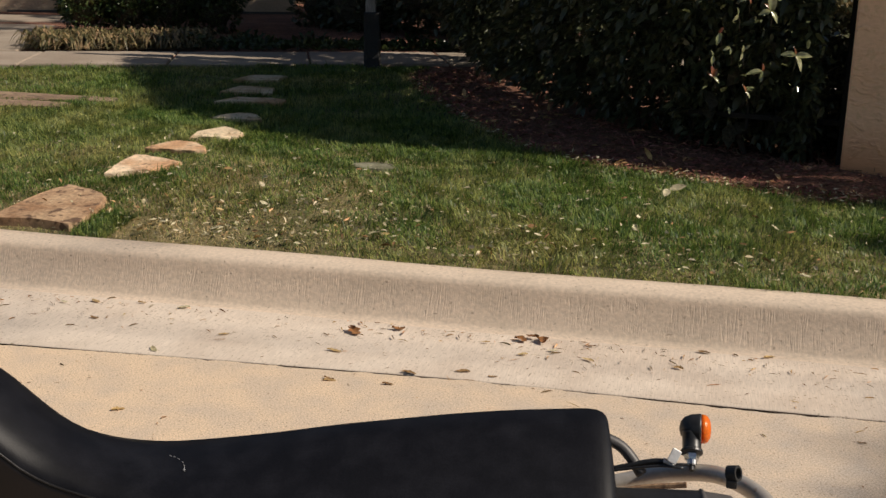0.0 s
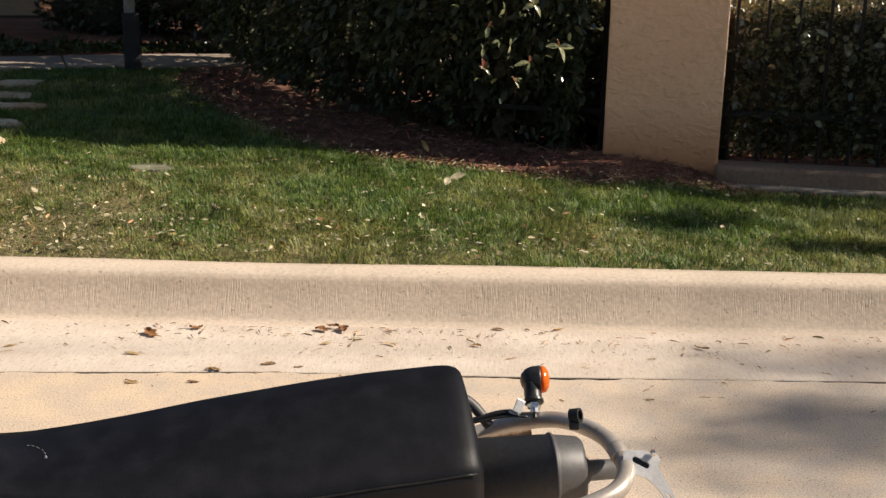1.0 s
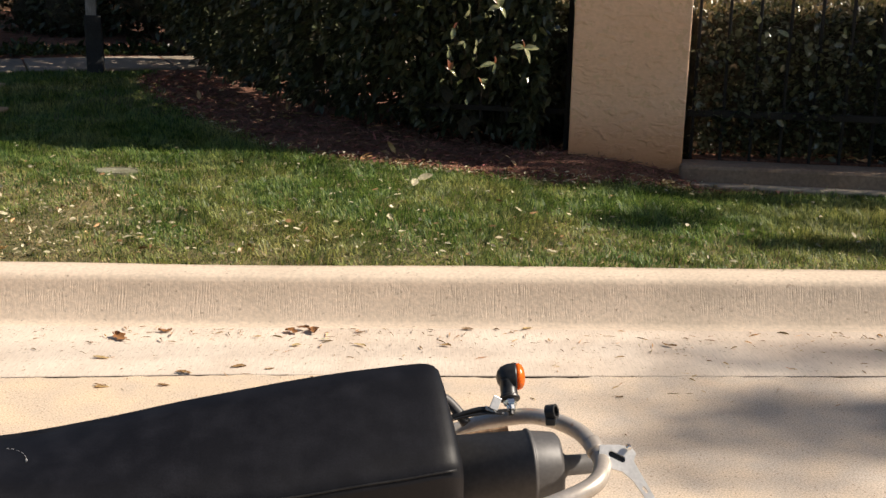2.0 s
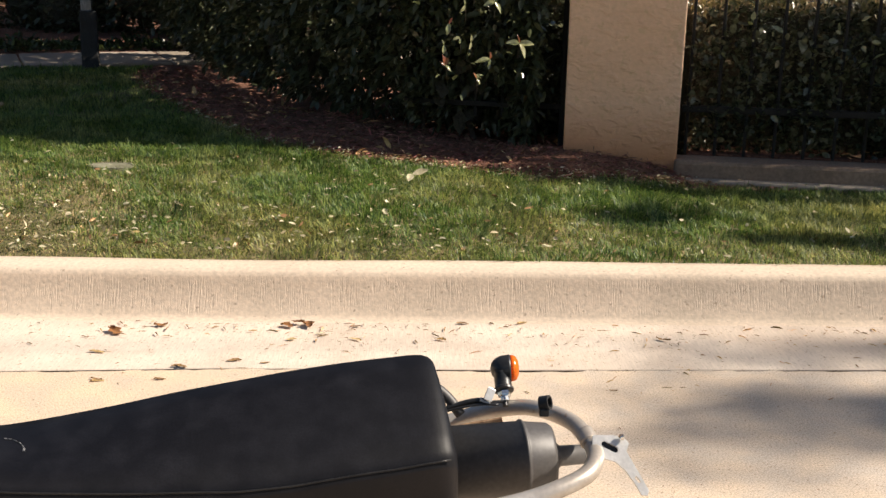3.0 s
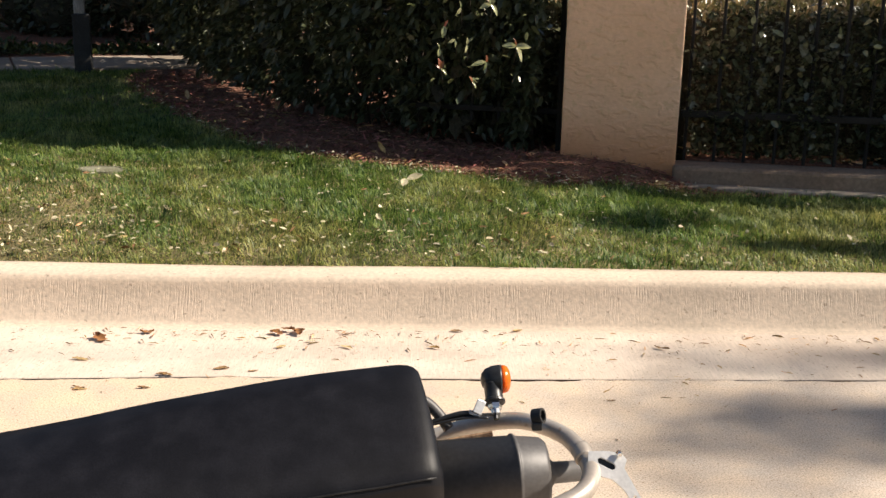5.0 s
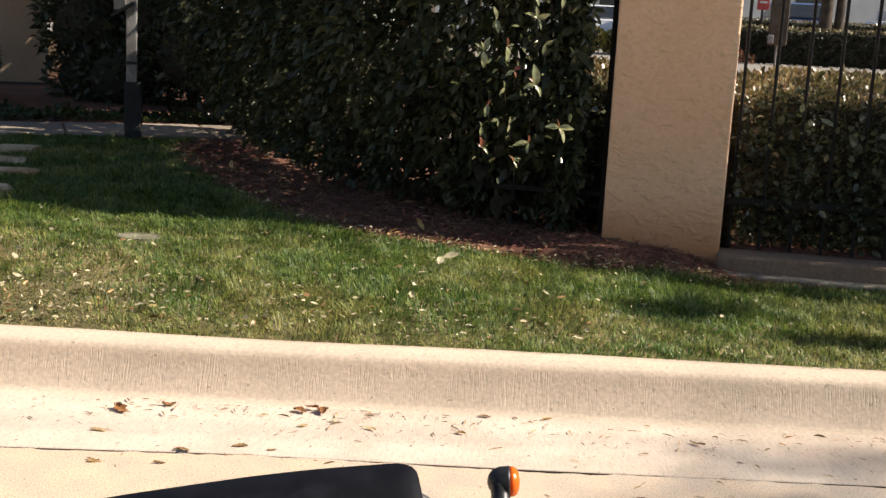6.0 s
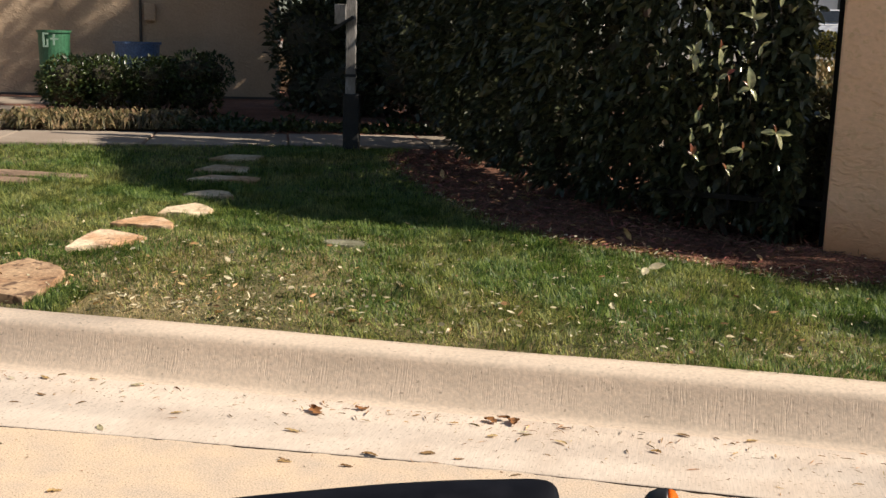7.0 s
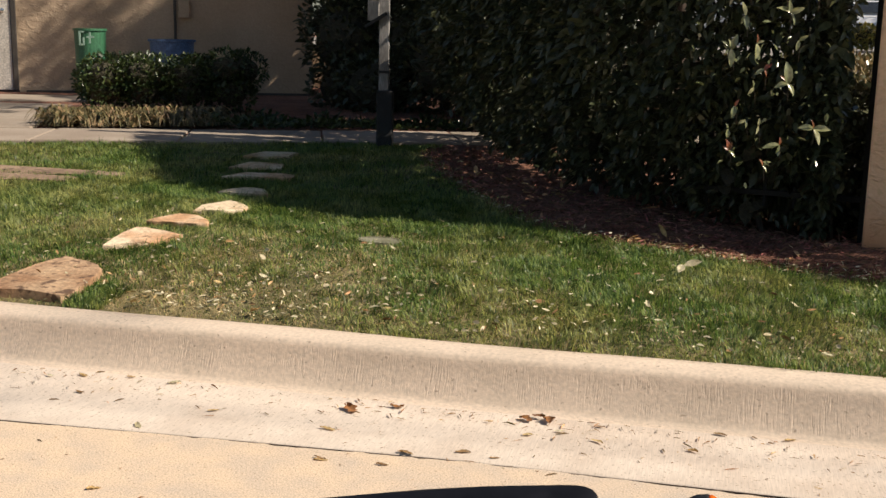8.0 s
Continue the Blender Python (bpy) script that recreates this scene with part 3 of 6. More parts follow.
part("door_frame", join(box(0.06, 0.16, 2.25, WALL_AT @ Matrix.Translation((-0.02, 0.05, 1.53)), 0.006), box(0.06, 0.16, 2.25, WALL_AT @ Matrix.Translation((-1.12, 0.05, 1.53)), 0.006),
     box(1.16, 0.16, 0.06, WALL_AT @ Matrix.Translation((-0.57, 0.05, 2.68)), 0.006)), DARK_TRIM, house, "dark door frame")
handle = join(lathe([(0.028, 0), (0.028, 0.012), (0.01, 0.014), (0.01, 0.06)], WALL_AT @ Matrix.Translation((-0.15, -0.012, 1.40)) @ Matrix.Rotation(radians(90), 4, "X"), 16),
              box(0.12, 0.018, 0.02, WALL_AT @ Matrix.Translation((-0.20, -0.066, 1.40)), 0.006))
part("handle", handle, CHROME, door, "lever handle")
ubox = thing("utility_box", tuple(WALL_AT @ Vector((2.05, -0.06, 0.36))), "grey electrical box with conduit on the stucco wall", "utility box")
part("case", box(0.14, 0.09, 0.22, WALL_AT @ Matrix.Translation((2.10, -0.046, 1.46)), 0.012), WALL, ubox)
part("conduit", tube([WALL_AT @ Vector((1.98, -0.03, 0.35)), WALL_AT @ Vector((1.98, -0.03, 1.8)), WALL_AT @ Vector((1.98, -0.03, 3.4))], 0.018), DARK_TRIM, ubox)

# ---- hedges, trees and borders ----
def foliage(name, n, size, spread, pick, seed, mat, parent, out=0.7, label="", shape=1.0, droop=-0.15):
    """n leaves, each at a place and an outward way that pick(rng, n) gives."""
    rng = np.random.RandomState(seed)
    places, outward = pick(rng, n)
    ways = outward * out + rng.normal(0, 0.55, (n, 3)) - np.array((0, 0, droop))
    sizes = size * rng.lognormal(0, spread, n)
    v, t = leaves(places, ways, sizes, rng, shape)
    return placed(name, from_arrays(name, v, t), mat, parent, label, kind="stuff")


HEDGE_LINE = np.array([(0.90, 6.10), (0.56, 6.14), (0.16, 6.26), (-0.28, 6.58), (-0.75, 7.28), (-1.22, 7.95), (-1.85, 9.55), (-2.2, 10.7)])
HEDGE_TOP = 2.35


def on_line(line, t):
    """Place and unit normal (towards the street) along a polyline, t from 0 to 1."""
    seg = np.linalg.norm(np.diff(line, axis=0), axis=1)
    s = np.concatenate([[0], np.cumsum(seg)])
    u = t * s[-1]
    k = np.clip(np.searchsorted(s, u) - 1, 0, len(seg) - 1)
    f = (u - s[k]) / seg[k]
    p = line[k] * (1 - f)[:, None] + line[k + 1] * f[:, None]
    px = np.stack([np.interp(u, s, line[:, 0]), np.interp(u, s, line[:, 1])], 1)
    a = np.stack([np.interp(u - 0.25, s, line[:, 0]), np.interp(u - 0.25, s, line[:, 1])], 1)
    b = np.stack([np.interp(u + 0.25, s, line[:, 0]), np.interp(u + 0.25, s, line[:, 1])], 1)
    d = b - a
    d /= np.linalg.norm(d, axis=1, keepdims=True) + 1e-9
    return px, np.stack([d[:, 1], -d[:, 0]], 1) * -1


def hedge_face(rng, n):
    t = rng.rand(n)
    p, nrm = on_line(HEDGE_LINE, t)
    z = 0.07 + (HEDGE_TOP - 0.1) * rng.rand(n) ** 0.9
    bulge = 0.36 * np.clip((z - 0.12) / 0.75, 0, 1) ** 0.9 + 0.02 - 0.06 * np.clip(z - 1.6, 0, 1)
    lumps = 0.20 * (value_noise(t * 22, z * 2.0, 1.0, 3) - 0.5) + 0.12 * (value_noise(t * 60, z * 5, 1.0, 4) - 0.5)
    depth = bulge + lumps - np.abs(rng.normal(0, 0.10, n))
    xy = p + nrm * depth[:, None]
    keep = np.stack([xy[:, 0], xy[:, 1], ground(p[:, 0], p[:, 1]) + z], 1)
    keep[:, 0] = np.minimum(keep[:, 0], 0.65 + rng.normal(0, 0.03, n))
    return keep, np.concatenate([nrm, np.full((n, 1), -0.1)], 1)


def hedge_top(rng, n):
    t = rng.rand(n)
    p, nrm = on_line(HEDGE_LINE, t)
    xy = p + nrm * (0.3 - 1.1 * rng.rand(n))[:, None]
    z = HEDGE_TOP + 0.3 + 0.15 * (value_noise(t * 20, xy[:, 0], 2.0, 9) - 0.3) - np.abs(rng.normal(0, 0.08, n))
    out = np.concatenate([nrm * 0.2, np.full((n, 1), 1.0)], 1)
    return np.stack([np.minimum(xy[:, 0], 0.70), xy[:, 1], z], 1), out


def with_gaps(pick):
    """Leaves of the hedge's far end, pushed aside where slits let the sun through onto the pavement."""
    def picked(rng, n):
        p, out = pick(rng, n)
        for y0, y1, z0, z1 in ((8.57, 8.63, 1.4, 3), (8.80, 8.90, 1.4, 3), (9.70, 9.96, 0.3, 1.4)):
            inside = (p[:, 1] > y0 - 0.08) & (p[:, 1] < y1 + 0.08) & (p[:, 2] > z0) & (p[:, 2] < z1) & (p[:, 0] < 0)
            p[:, 1] = np.where(inside, np.where(p[:, 1] < (y0 + y1) / 2, y0 - 0.10, y1 + 0.10), p[:, 1])
        return p, out
    return picked


hedge = thing("tall_hedge", (-0.4, 6.4, 0.26), "tall dense dark-green hedge of broad glossy leaves", "hedge")
foliage("leaves", 60000, 0.060, 0.25, with_gaps(hedge_face), 11, LEAF, hedge, shape=0.85, droop=0.45)
foliage("top_leaves", 4000, 0.085, 0.22, with_gaps(hedge_top), 12, LEAF, hedge, shape=0.95)


def hedge_inside(rng, n):
    t = rng.rand(n)
    p, nrm = on_line(HEDGE_LINE, t)
    z = 0.1 + (HEDGE_TOP - 0.1) * rng.rand(n)
    xy = p + nrm * (0.30 * np.clip(z / 0.9, 0.2, 1) - 1.0 * rng.rand(n))[:, None]
    q = np.stack([np.minimum(xy[:, 0], 0.62), xy[:, 1], ground(p[:, 0], p[:, 1]) + z], 1)
    return q, rng.normal(0, 1, (n, 3))


# inner leaves coloured dark, as the shade in the hedge's depth
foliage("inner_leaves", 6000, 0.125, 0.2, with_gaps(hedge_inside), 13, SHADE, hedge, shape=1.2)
rs = random.Random(4)
for k in range(16):
    t = np.array([(k + 0.5) / 16])
    q, w = on_line(HEDGE_LINE, t)
    x, y = q[0] - w[0] * 0.1
    z0 = float(ground(x, y)) - 0.03
    pts = [(x, y, z0), (x + rs.uniform(-0.06, 0.06), y + rs.uniform(-0.06, 0.02), z0 + 0.25), (x + rs.uniform(-0.15, 0.15), y + 0.05, z0 + 0.6)]
    part("stem", tube(spline(pts, 4), rs.uniform(0.010, 0.018), 7, taper=0.6), BARK, hedge)


# sprigs of young leaves that stand out of the hedge into the sun
def leaf_mesh(length, width, curl, seed, fold=0.45):
    rng = np.random.RandomState(seed)
    bm = bmesh.new()
    rows_ = []
    for i, s in enumerate(np.linspace(0, 1, 8)):
        w = width * math.sin(math.pi * min(max(s, 0.03), 0.985) ** 0.85) ** 0.8 / 2
        drop = -curl * s * s * length
        rows_.append([bm.verts.new((e * w, s * length, drop + abs(e) * w * fold + rng.normal(0, 0.0006))) for e in (-1, -0.5, 0, 0.5, 1)])
    for a, b in zip(rows_, rows_[1:]):
        for k in range(4):
            bm.faces.new((a[k], a[k + 1], b[k + 1], b[k]))
    return bm


SPRIGS = [  # x, z, then leaves: degrees round the stem as seen from the street (0 right, 90 up), length in m, red or not
    (0.538, 0.836, [(-62, 0.115, 0), (2, 0.105, 0), (172, 0.095, 0), (100, 0.06, 1)]),
    (0.414, 1.030, [(-55, 0.09, 0), (195, 0.085, 0), (60, 0.07, 0), (130, 0.07, 1), (92, 0.14, 0)]),
    (0.180, 0.720, [(100, 0.075, 1), (70, 0.06, 1), (-35, 0.06, 0), (140, 0.05, 1)]),
    (0.399, 0.755, [(188, 0.11, 0), (-100, 0.06, 0), (80, 0.05, 1)]),
    (0.161, 1.174, [(-85, 0.115, 0), (70, 0.10, 0), (130, 0.08, 0), (100, 0.07, 0)]),
    (0.269, 1.201, [(-85, 0.10, 0), (80, 0.06, 1), (30, 0.05, 0)]),
    (0.212, 1.323, [(100, 0.09, 0), (-75, 0.09, 0), (-110, 0.06, 0)]),
    (0.332, 0.663, [(-50, 0.05, 0), (110, 0.05, 1)]),
    (0.191, 0.924, [(-95, 0.08, 0), (60, 0.05, 1)]),
    (0.403, 1.338, [(-60, 0.08, 0), (20, 0.09, 0), (150, 0.09, 0), (95, 0.08, 0)]),
    (0.310, 1.09, [(-150, 0.07, 0), (40, 0.06, 1), (-60, 0.05, 1)]),
    (0.27, 1.01, [(-120, 0.06, 0), (95, 0.05, 0)]),
    (0.45, 1.22, [(-100, 0.07, 0), (30, 0.06, 0)]),
    (0.245, 0.86, [(-80, 0.05, 0), (200, 0.05, 0)]),
    (0.17, 0.82, [(-90, 0.06, 0), (100, 0.04, 0)]),
    (0.30, 0.84, [(-95, 0.055, 0), (80, 0.05, 0)]),
    (0.38, 1.45, [(-60, 0.09, 0), (170, 0.1, 0), (20, 0.09, 0)]),
    (0.22, 1.47, [(-100, 0.09, 0), (150, 0.08, 0), (60, 0.09, 0)]),
    (0.52, 1.45, [(-90, 0.09, 0), (150, 0.08, 0)]),
]
for k, (x, z, blades) in enumerate(SPRIGS):
    y = 5.40 + 0.03 * math.sin(7.0 * k)
    x, z = 0.154 + (x - 0.154) * 0.981, 1.222 + (z - 1.222) * 0.981
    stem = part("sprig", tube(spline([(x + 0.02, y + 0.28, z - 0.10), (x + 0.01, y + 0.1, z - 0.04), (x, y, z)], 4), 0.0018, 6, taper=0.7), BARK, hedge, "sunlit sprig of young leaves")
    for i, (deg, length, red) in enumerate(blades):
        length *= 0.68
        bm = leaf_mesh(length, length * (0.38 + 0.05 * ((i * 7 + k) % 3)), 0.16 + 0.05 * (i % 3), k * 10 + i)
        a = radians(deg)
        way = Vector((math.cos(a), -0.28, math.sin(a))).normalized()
        # leaves face midway between sun and street so that they glint
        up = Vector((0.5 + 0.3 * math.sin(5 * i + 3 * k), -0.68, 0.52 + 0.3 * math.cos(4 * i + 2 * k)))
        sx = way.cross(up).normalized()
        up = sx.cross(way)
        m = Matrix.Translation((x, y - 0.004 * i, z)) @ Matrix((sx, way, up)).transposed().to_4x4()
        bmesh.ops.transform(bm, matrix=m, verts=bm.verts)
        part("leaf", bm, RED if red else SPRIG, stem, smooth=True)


def outer_tips(rng, n):
    """Loose pale leaf tips before the hedge, put in as sun glints."""
    x, z = 0.34 + 0.17 * rng.normal(0, 1, n), 0.55 + 1.3 * rng.rand(n)
    return np.stack([np.clip(x, -0.05, 0.66), 5.47 + 0.09 * rng.rand(n), z], 1), np.tile((0.1, -0.5, -0.3), (n, 1))


# tiny pale leaves stand in for glints of sun on the hedge
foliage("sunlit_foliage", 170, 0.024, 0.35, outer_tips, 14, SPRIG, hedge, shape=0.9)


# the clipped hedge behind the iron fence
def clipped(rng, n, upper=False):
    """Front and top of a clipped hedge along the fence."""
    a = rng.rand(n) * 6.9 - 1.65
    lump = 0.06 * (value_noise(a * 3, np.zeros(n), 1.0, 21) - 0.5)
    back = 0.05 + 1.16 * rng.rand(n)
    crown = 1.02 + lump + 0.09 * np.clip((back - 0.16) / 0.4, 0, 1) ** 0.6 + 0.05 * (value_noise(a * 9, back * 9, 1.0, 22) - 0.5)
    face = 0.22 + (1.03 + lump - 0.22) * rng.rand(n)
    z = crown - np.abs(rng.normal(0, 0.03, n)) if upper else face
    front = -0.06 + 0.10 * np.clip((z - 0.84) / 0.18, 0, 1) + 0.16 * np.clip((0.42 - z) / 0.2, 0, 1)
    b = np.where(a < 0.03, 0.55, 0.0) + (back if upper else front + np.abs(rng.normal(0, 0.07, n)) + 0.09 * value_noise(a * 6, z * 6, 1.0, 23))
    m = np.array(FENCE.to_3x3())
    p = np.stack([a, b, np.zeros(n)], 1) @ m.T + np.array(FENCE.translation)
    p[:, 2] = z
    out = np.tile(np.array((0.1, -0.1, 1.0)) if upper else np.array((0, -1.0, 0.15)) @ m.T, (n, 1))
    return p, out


low_hedge = thing("clipped_hedge", (3.8, 5.9, 0.2), "clipped waist-high hedge behind the iron fence, sunlit top", "hedge")
# front leaves coloured darker as shaded, top leaves brighter as sunlit
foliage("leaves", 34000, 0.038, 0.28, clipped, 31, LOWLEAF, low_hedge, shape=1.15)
foliage("top_leaves", 26000, 0.034, 0.25, lambda rng, n: clipped(rng, n, True), 32, TOPLEAF, low_hedge, label="hedge top leaves, sunlight put into their yellow-brown colour", shape=1.0)


def glint_tips(rng, n):
    """Broad pale leaves out of the hedge's front, just under its top, as sun glints."""
    a, z = 5.2 * rng.rand(n), 0.97 - np.abs(rng.normal(0, 0.10, n))
    p = np.stack([a, -0.09 + 0.05 * rng.rand(n), np.zeros(n)], 1) @ np.array(FENCE.to_3x3()).T + np.array(FENCE.translation)
    p[:, 2] = z
    return p, np.tile((0.2, -0.8, 0.5), (n, 1))


# pale leaves stand in for glints of sun under the hedge top
foliage("tip_leaves", 130, 0.056, 0.25, glint_tips, 33, SPRIG, low_hedge, label="pale leaf tips added as sun glints", shape=1.1)
# solid dark blocks added behind the leaves to stop light and read as shade
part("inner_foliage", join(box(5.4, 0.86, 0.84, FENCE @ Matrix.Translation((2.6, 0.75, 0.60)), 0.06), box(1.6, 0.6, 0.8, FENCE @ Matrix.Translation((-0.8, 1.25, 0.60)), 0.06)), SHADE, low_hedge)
rs = random.Random(8)
for k in range(14):
    q = FENCE @ Vector((0.2 + 0.36 * k, 0.26, 0))
    part("stem", tube([(q.x, q.y, 0.12), (q.x + rs.uniform(-0.05, 0.05), q.y + 0.02, 0.40), (q.x + rs.uniform(-0.1, 0.1), q.y + 0.12, 0.7)], 0.009, 6), BARK, low_hedge)


# clumps: shrubs built from leaf shells on several lobes
def lobes(centres, radii, squash=0.85):
    def pick(rng, n):
        w = np.array(radii) ** 2
        k = rng.choice(len(centres), n, p=w / w.sum())
        d = rng.normal(0, 1, (n, 3))
        d /= np.linalg.norm(d, axis=1, keepdims=True)
        r = np.array(radii)[k] * (1 - np.abs(rng.normal(0, 0.13, n)))
        p = np.array(centres)[k] + d * r[:, None] * np.array((1, 1, squash))
        p[:, 2] = np.maximum(p[:, 2], 0.36)
        return p, d
    return pick


def shrub(name, label, centres, radii, n, size, seed, mat, group="", shape=1.0, core=0.72):
    c = np.array(centres)
    base = (float(c[:, 0].mean()), float(c[:, 1].mean()), float(ground(c[:, 0].mean(), c[:, 1].mean())))
    s = thing(name, base, label, "shrub", group)
    foliage("leaves", n, size, 0.25, lobes(centres, radii), seed, mat, s, shape=shape)
    # dark balls added inside the leaves as the shrub's inner shade
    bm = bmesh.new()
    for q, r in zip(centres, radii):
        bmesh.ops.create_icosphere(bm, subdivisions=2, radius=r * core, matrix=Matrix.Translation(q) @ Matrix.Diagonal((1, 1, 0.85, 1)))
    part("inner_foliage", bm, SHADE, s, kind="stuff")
    for k in range(4):
        part("stem", tube([(base[0] + 0.06 * k - 0.1, base[1], base[2] - 0.03), (centres[0][0] + 0.15 * (k - 1.5), centres[0][1], centres[0][2])], 0.014, 6, taper=0.5), BARK, s)
    return s


# clipped boxwood along the building
rs = random.Random(15)
for k in range(4):
    cx, cy = -6.02 + 0.40 * k, 10.55 + 0.155 * k
    shrub("boxwood", "low boxwood shrub with small glossy leaves before the building", [(cx + rs.uniform(-0.04, 0.04), cy, 0.74 + 0.07 * (k == 3)), (cx + 0.1, cy + 0.16, 0.74 + 0.06 * (k == 3)), (cx - 0.1, cy + 0.1, 0.68), (cx, cy + 0.05, 0.58)],
          [0.26, 0.25, 0.25, 0.27], 3000, 0.042, 50 + k, BOX, "boxwood row", core=0.62)
# tall evergreen shrubs at the building's corner
shrub("evergreen_shrub", "tall dark evergreen shrub at the building corner", [(-4.0, 12.4, 0.6), (-3.5, 12.0, 0.6), (-4.0, 12.7, 1.1), (-4.28, 13.0, 1.3), (-4.3, 13.1, 2.1), (-3.6, 12.8, 2.0), (-3.1, 12.6, 1.1), (-3.3, 12.9, 2.9), (-2.8, 12.7, 1.9)], [0.45, 0.5, 0.66, 0.5, 0.55, 0.8, 0.75, 0.7, 0.8], 14000, 0.075, 61, LEAF)
shrub("evergreen_shrub", "dark evergreen shrub behind the timber post", [(-2.6, 11.9, 0.9), (-1.9, 11.8, 1.7), (-2.6, 12.0, 1.8), (-1.4, 11.6, 1.0), (-2.0, 11.6, 0.8)], [0.7, 0.85, 0.8, 0.7, 0.6], 10000, 0.075, 62, LEAF)

# strap-leaved border along the pavement: arching tufts
rng = np.random.RandomState(71)
tufts, per = 72, 44
n = tufts * per
ta, tb = rng.rand(tufts) * 1.45 - 1.55, WALK_WIDE + 0.12 + 0.62 * rng.rand(tufts)
k = np.repeat(np.arange(tufts), per)
middle = WALK_MID + ta[k][:, None] * WALK_U + tb[k][:, None] * WALK_V
turn_ = rng.rand(n) * 2 * math.pi
way = np.stack([np.cos(turn_), np.sin(turn_)], 1)
root = middle + way * (0.05 * rng.rand(n))[:, None]
reach, high = 0.09 + 0.16 * rng.rand(n), (0.04 + 0.095 * rng.rand(n)) * (0.75 + 0.5 * rng.rand(tufts))[k]
width = 0.010 + 0.009 * rng.rand(n)
verts, tris = [], []
for s_ in (0, 0.25, 0.5, 0.75, 1.0):
    rise = high * (math.sin(math.pi * 0.5 * min(s_ / 0.55, 1)) - 0.95 * max(s_ - 0.55, 0) ** 1.3 / 0.35)
    mid = np.stack([root[:, 0] + way[:, 0] * reach * s_, root[:, 1] + way[:, 1] * reach * s_, 0.37 + rise], 1)
    side = np.stack([-way[:, 1], way[:, 0], 0.3 * np.sin(9 * turn_)], 1) * (width * (1.05 - s_ ** 3) / 1.6)[:, None]
    verts += [mid - side, mid + side]
v = np.stack(verts, 1)
for i in range(4):
    tris += [(2 * i, 2 * i + 1, 2 * i + 3), (2 * i, 2 * i + 3, 2 * i + 2)]
t = np.array(tris)[None] + (np.arange(n) * 10)[:, None, None]
tagged(placed("border_grass", from_arrays("border_grass", v.reshape(-1, 3), t.reshape(-1, 3)), STRAP, None), "tufts of strap-leaved border grass along the pavement", "plants", kind="stuff")


def border_plants(rng, n):
    a, b = -0.2 + 5.2 * rng.rand(n), WALK_WIDE + 0.15 + 0.7 * rng.rand(n)
    p = WALK_MID + a[:, None] * WALK_U + b[:, None] * WALK_V
    high = 0.15 * value_noise(p[:, 0], p[:, 1], 4.0, 77) ** 1.5
    return np.stack([p[:, 0], p[:, 1], 0.36 + high * rng.rand(n)], 1), np.stack([rng.normal(0, 1, n), rng.normal(0, 1, n), 0.6 * np.ones(n)], 1)


tagged(foliage("border_plants", 6800, 0.05, 0.3, border_plants, 72, BOX, None, shape=0.8), "low dark leafy ground cover in the shaded border", "plants", kind="stuff")


# trees
def tree(name, label, root, height, crown, n, seed, bare=False, size=0.09, limbs=9, clump=1.0, high_clumps=(), thick=0.13):
    rs = random.Random(seed)
    s = thing(name, root, label, "tree")
    x, y, z = root
    part("trunk", tube(spline([(x, y, z - 0.1), (x + 0.05, y + 0.04, z + height * 0.3), (x - 0.04, y, z + height * 0.62), (x + 0.1, y + 0.06, z + height)], 6), thick, 12, taper=0.35), BARK, s, smooth=True)
    centres, radii = [], []
    for k in range(limbs):
        a, h = k * 2.4 + rs.random(), height * (0.45 + 0.5 * k / limbs)
        tip = (x + crown * rs.uniform(0.55, 1.0) * math.cos(a), y + crown * rs.uniform(0.55, 1.0) * math.sin(a), z + h + rs.uniform(0.3, 1.0))
        part("limb", tube(spline([(x, y, z + h), ((x + tip[0]) / 2, (y + tip[1]) / 2, z + h + 0.25), tip], 4), 0.05, 8, taper=0.3), BARK, s, smooth=True)
        centres.append(tip)
        radii.append(rs.uniform(0.35, 0.6) * (0.8 if bare else 1.3) * clump)
    for dx, dy, h, r in high_clumps:
        part("limb", tube(spline([(x, y, z + height * 0.8), (x + dx * 0.4, y + dy * 0.6, z + height * 0.8 + (h - height * 0.8) * 0.6), (x + dx, y + dy, z + h)], 4), 0.012, 6, taper=0.5), BARK, s, smooth=True)
        centres.append((x + dx, y + dy, z + h))
        radii.append(r)
    foliage("crown", n, size, 0.25, lobes(centres, radii), seed, BOX, s, out=0.3)
    return s


def clump_over(root, h, x, y, r):
    """A clump at height h whose shade falls on (x, y)."""
    return (x + h * sun_way.x / sun_way.z - root[0], y + h * sun_way.y / sun_way.z - root[1], h, r)


ROOT = (15.4, 3.6, 0.0)
rs = random.Random(19)


def shade_band(x0, x1, y0, y1, r, n):
    """Loose sprays of leaves whose shade runs on from one to the next."""
    return [(12.0 + 1.6 * rs.random(), x0 + (x1 - x0) * (k + rs.random()) / n, y0 + (y1 - y0) * (k + 0.5) / n + rs.gauss(0, 0.045), r * rs.uniform(0.7, 1.2)) for k in range(n)]


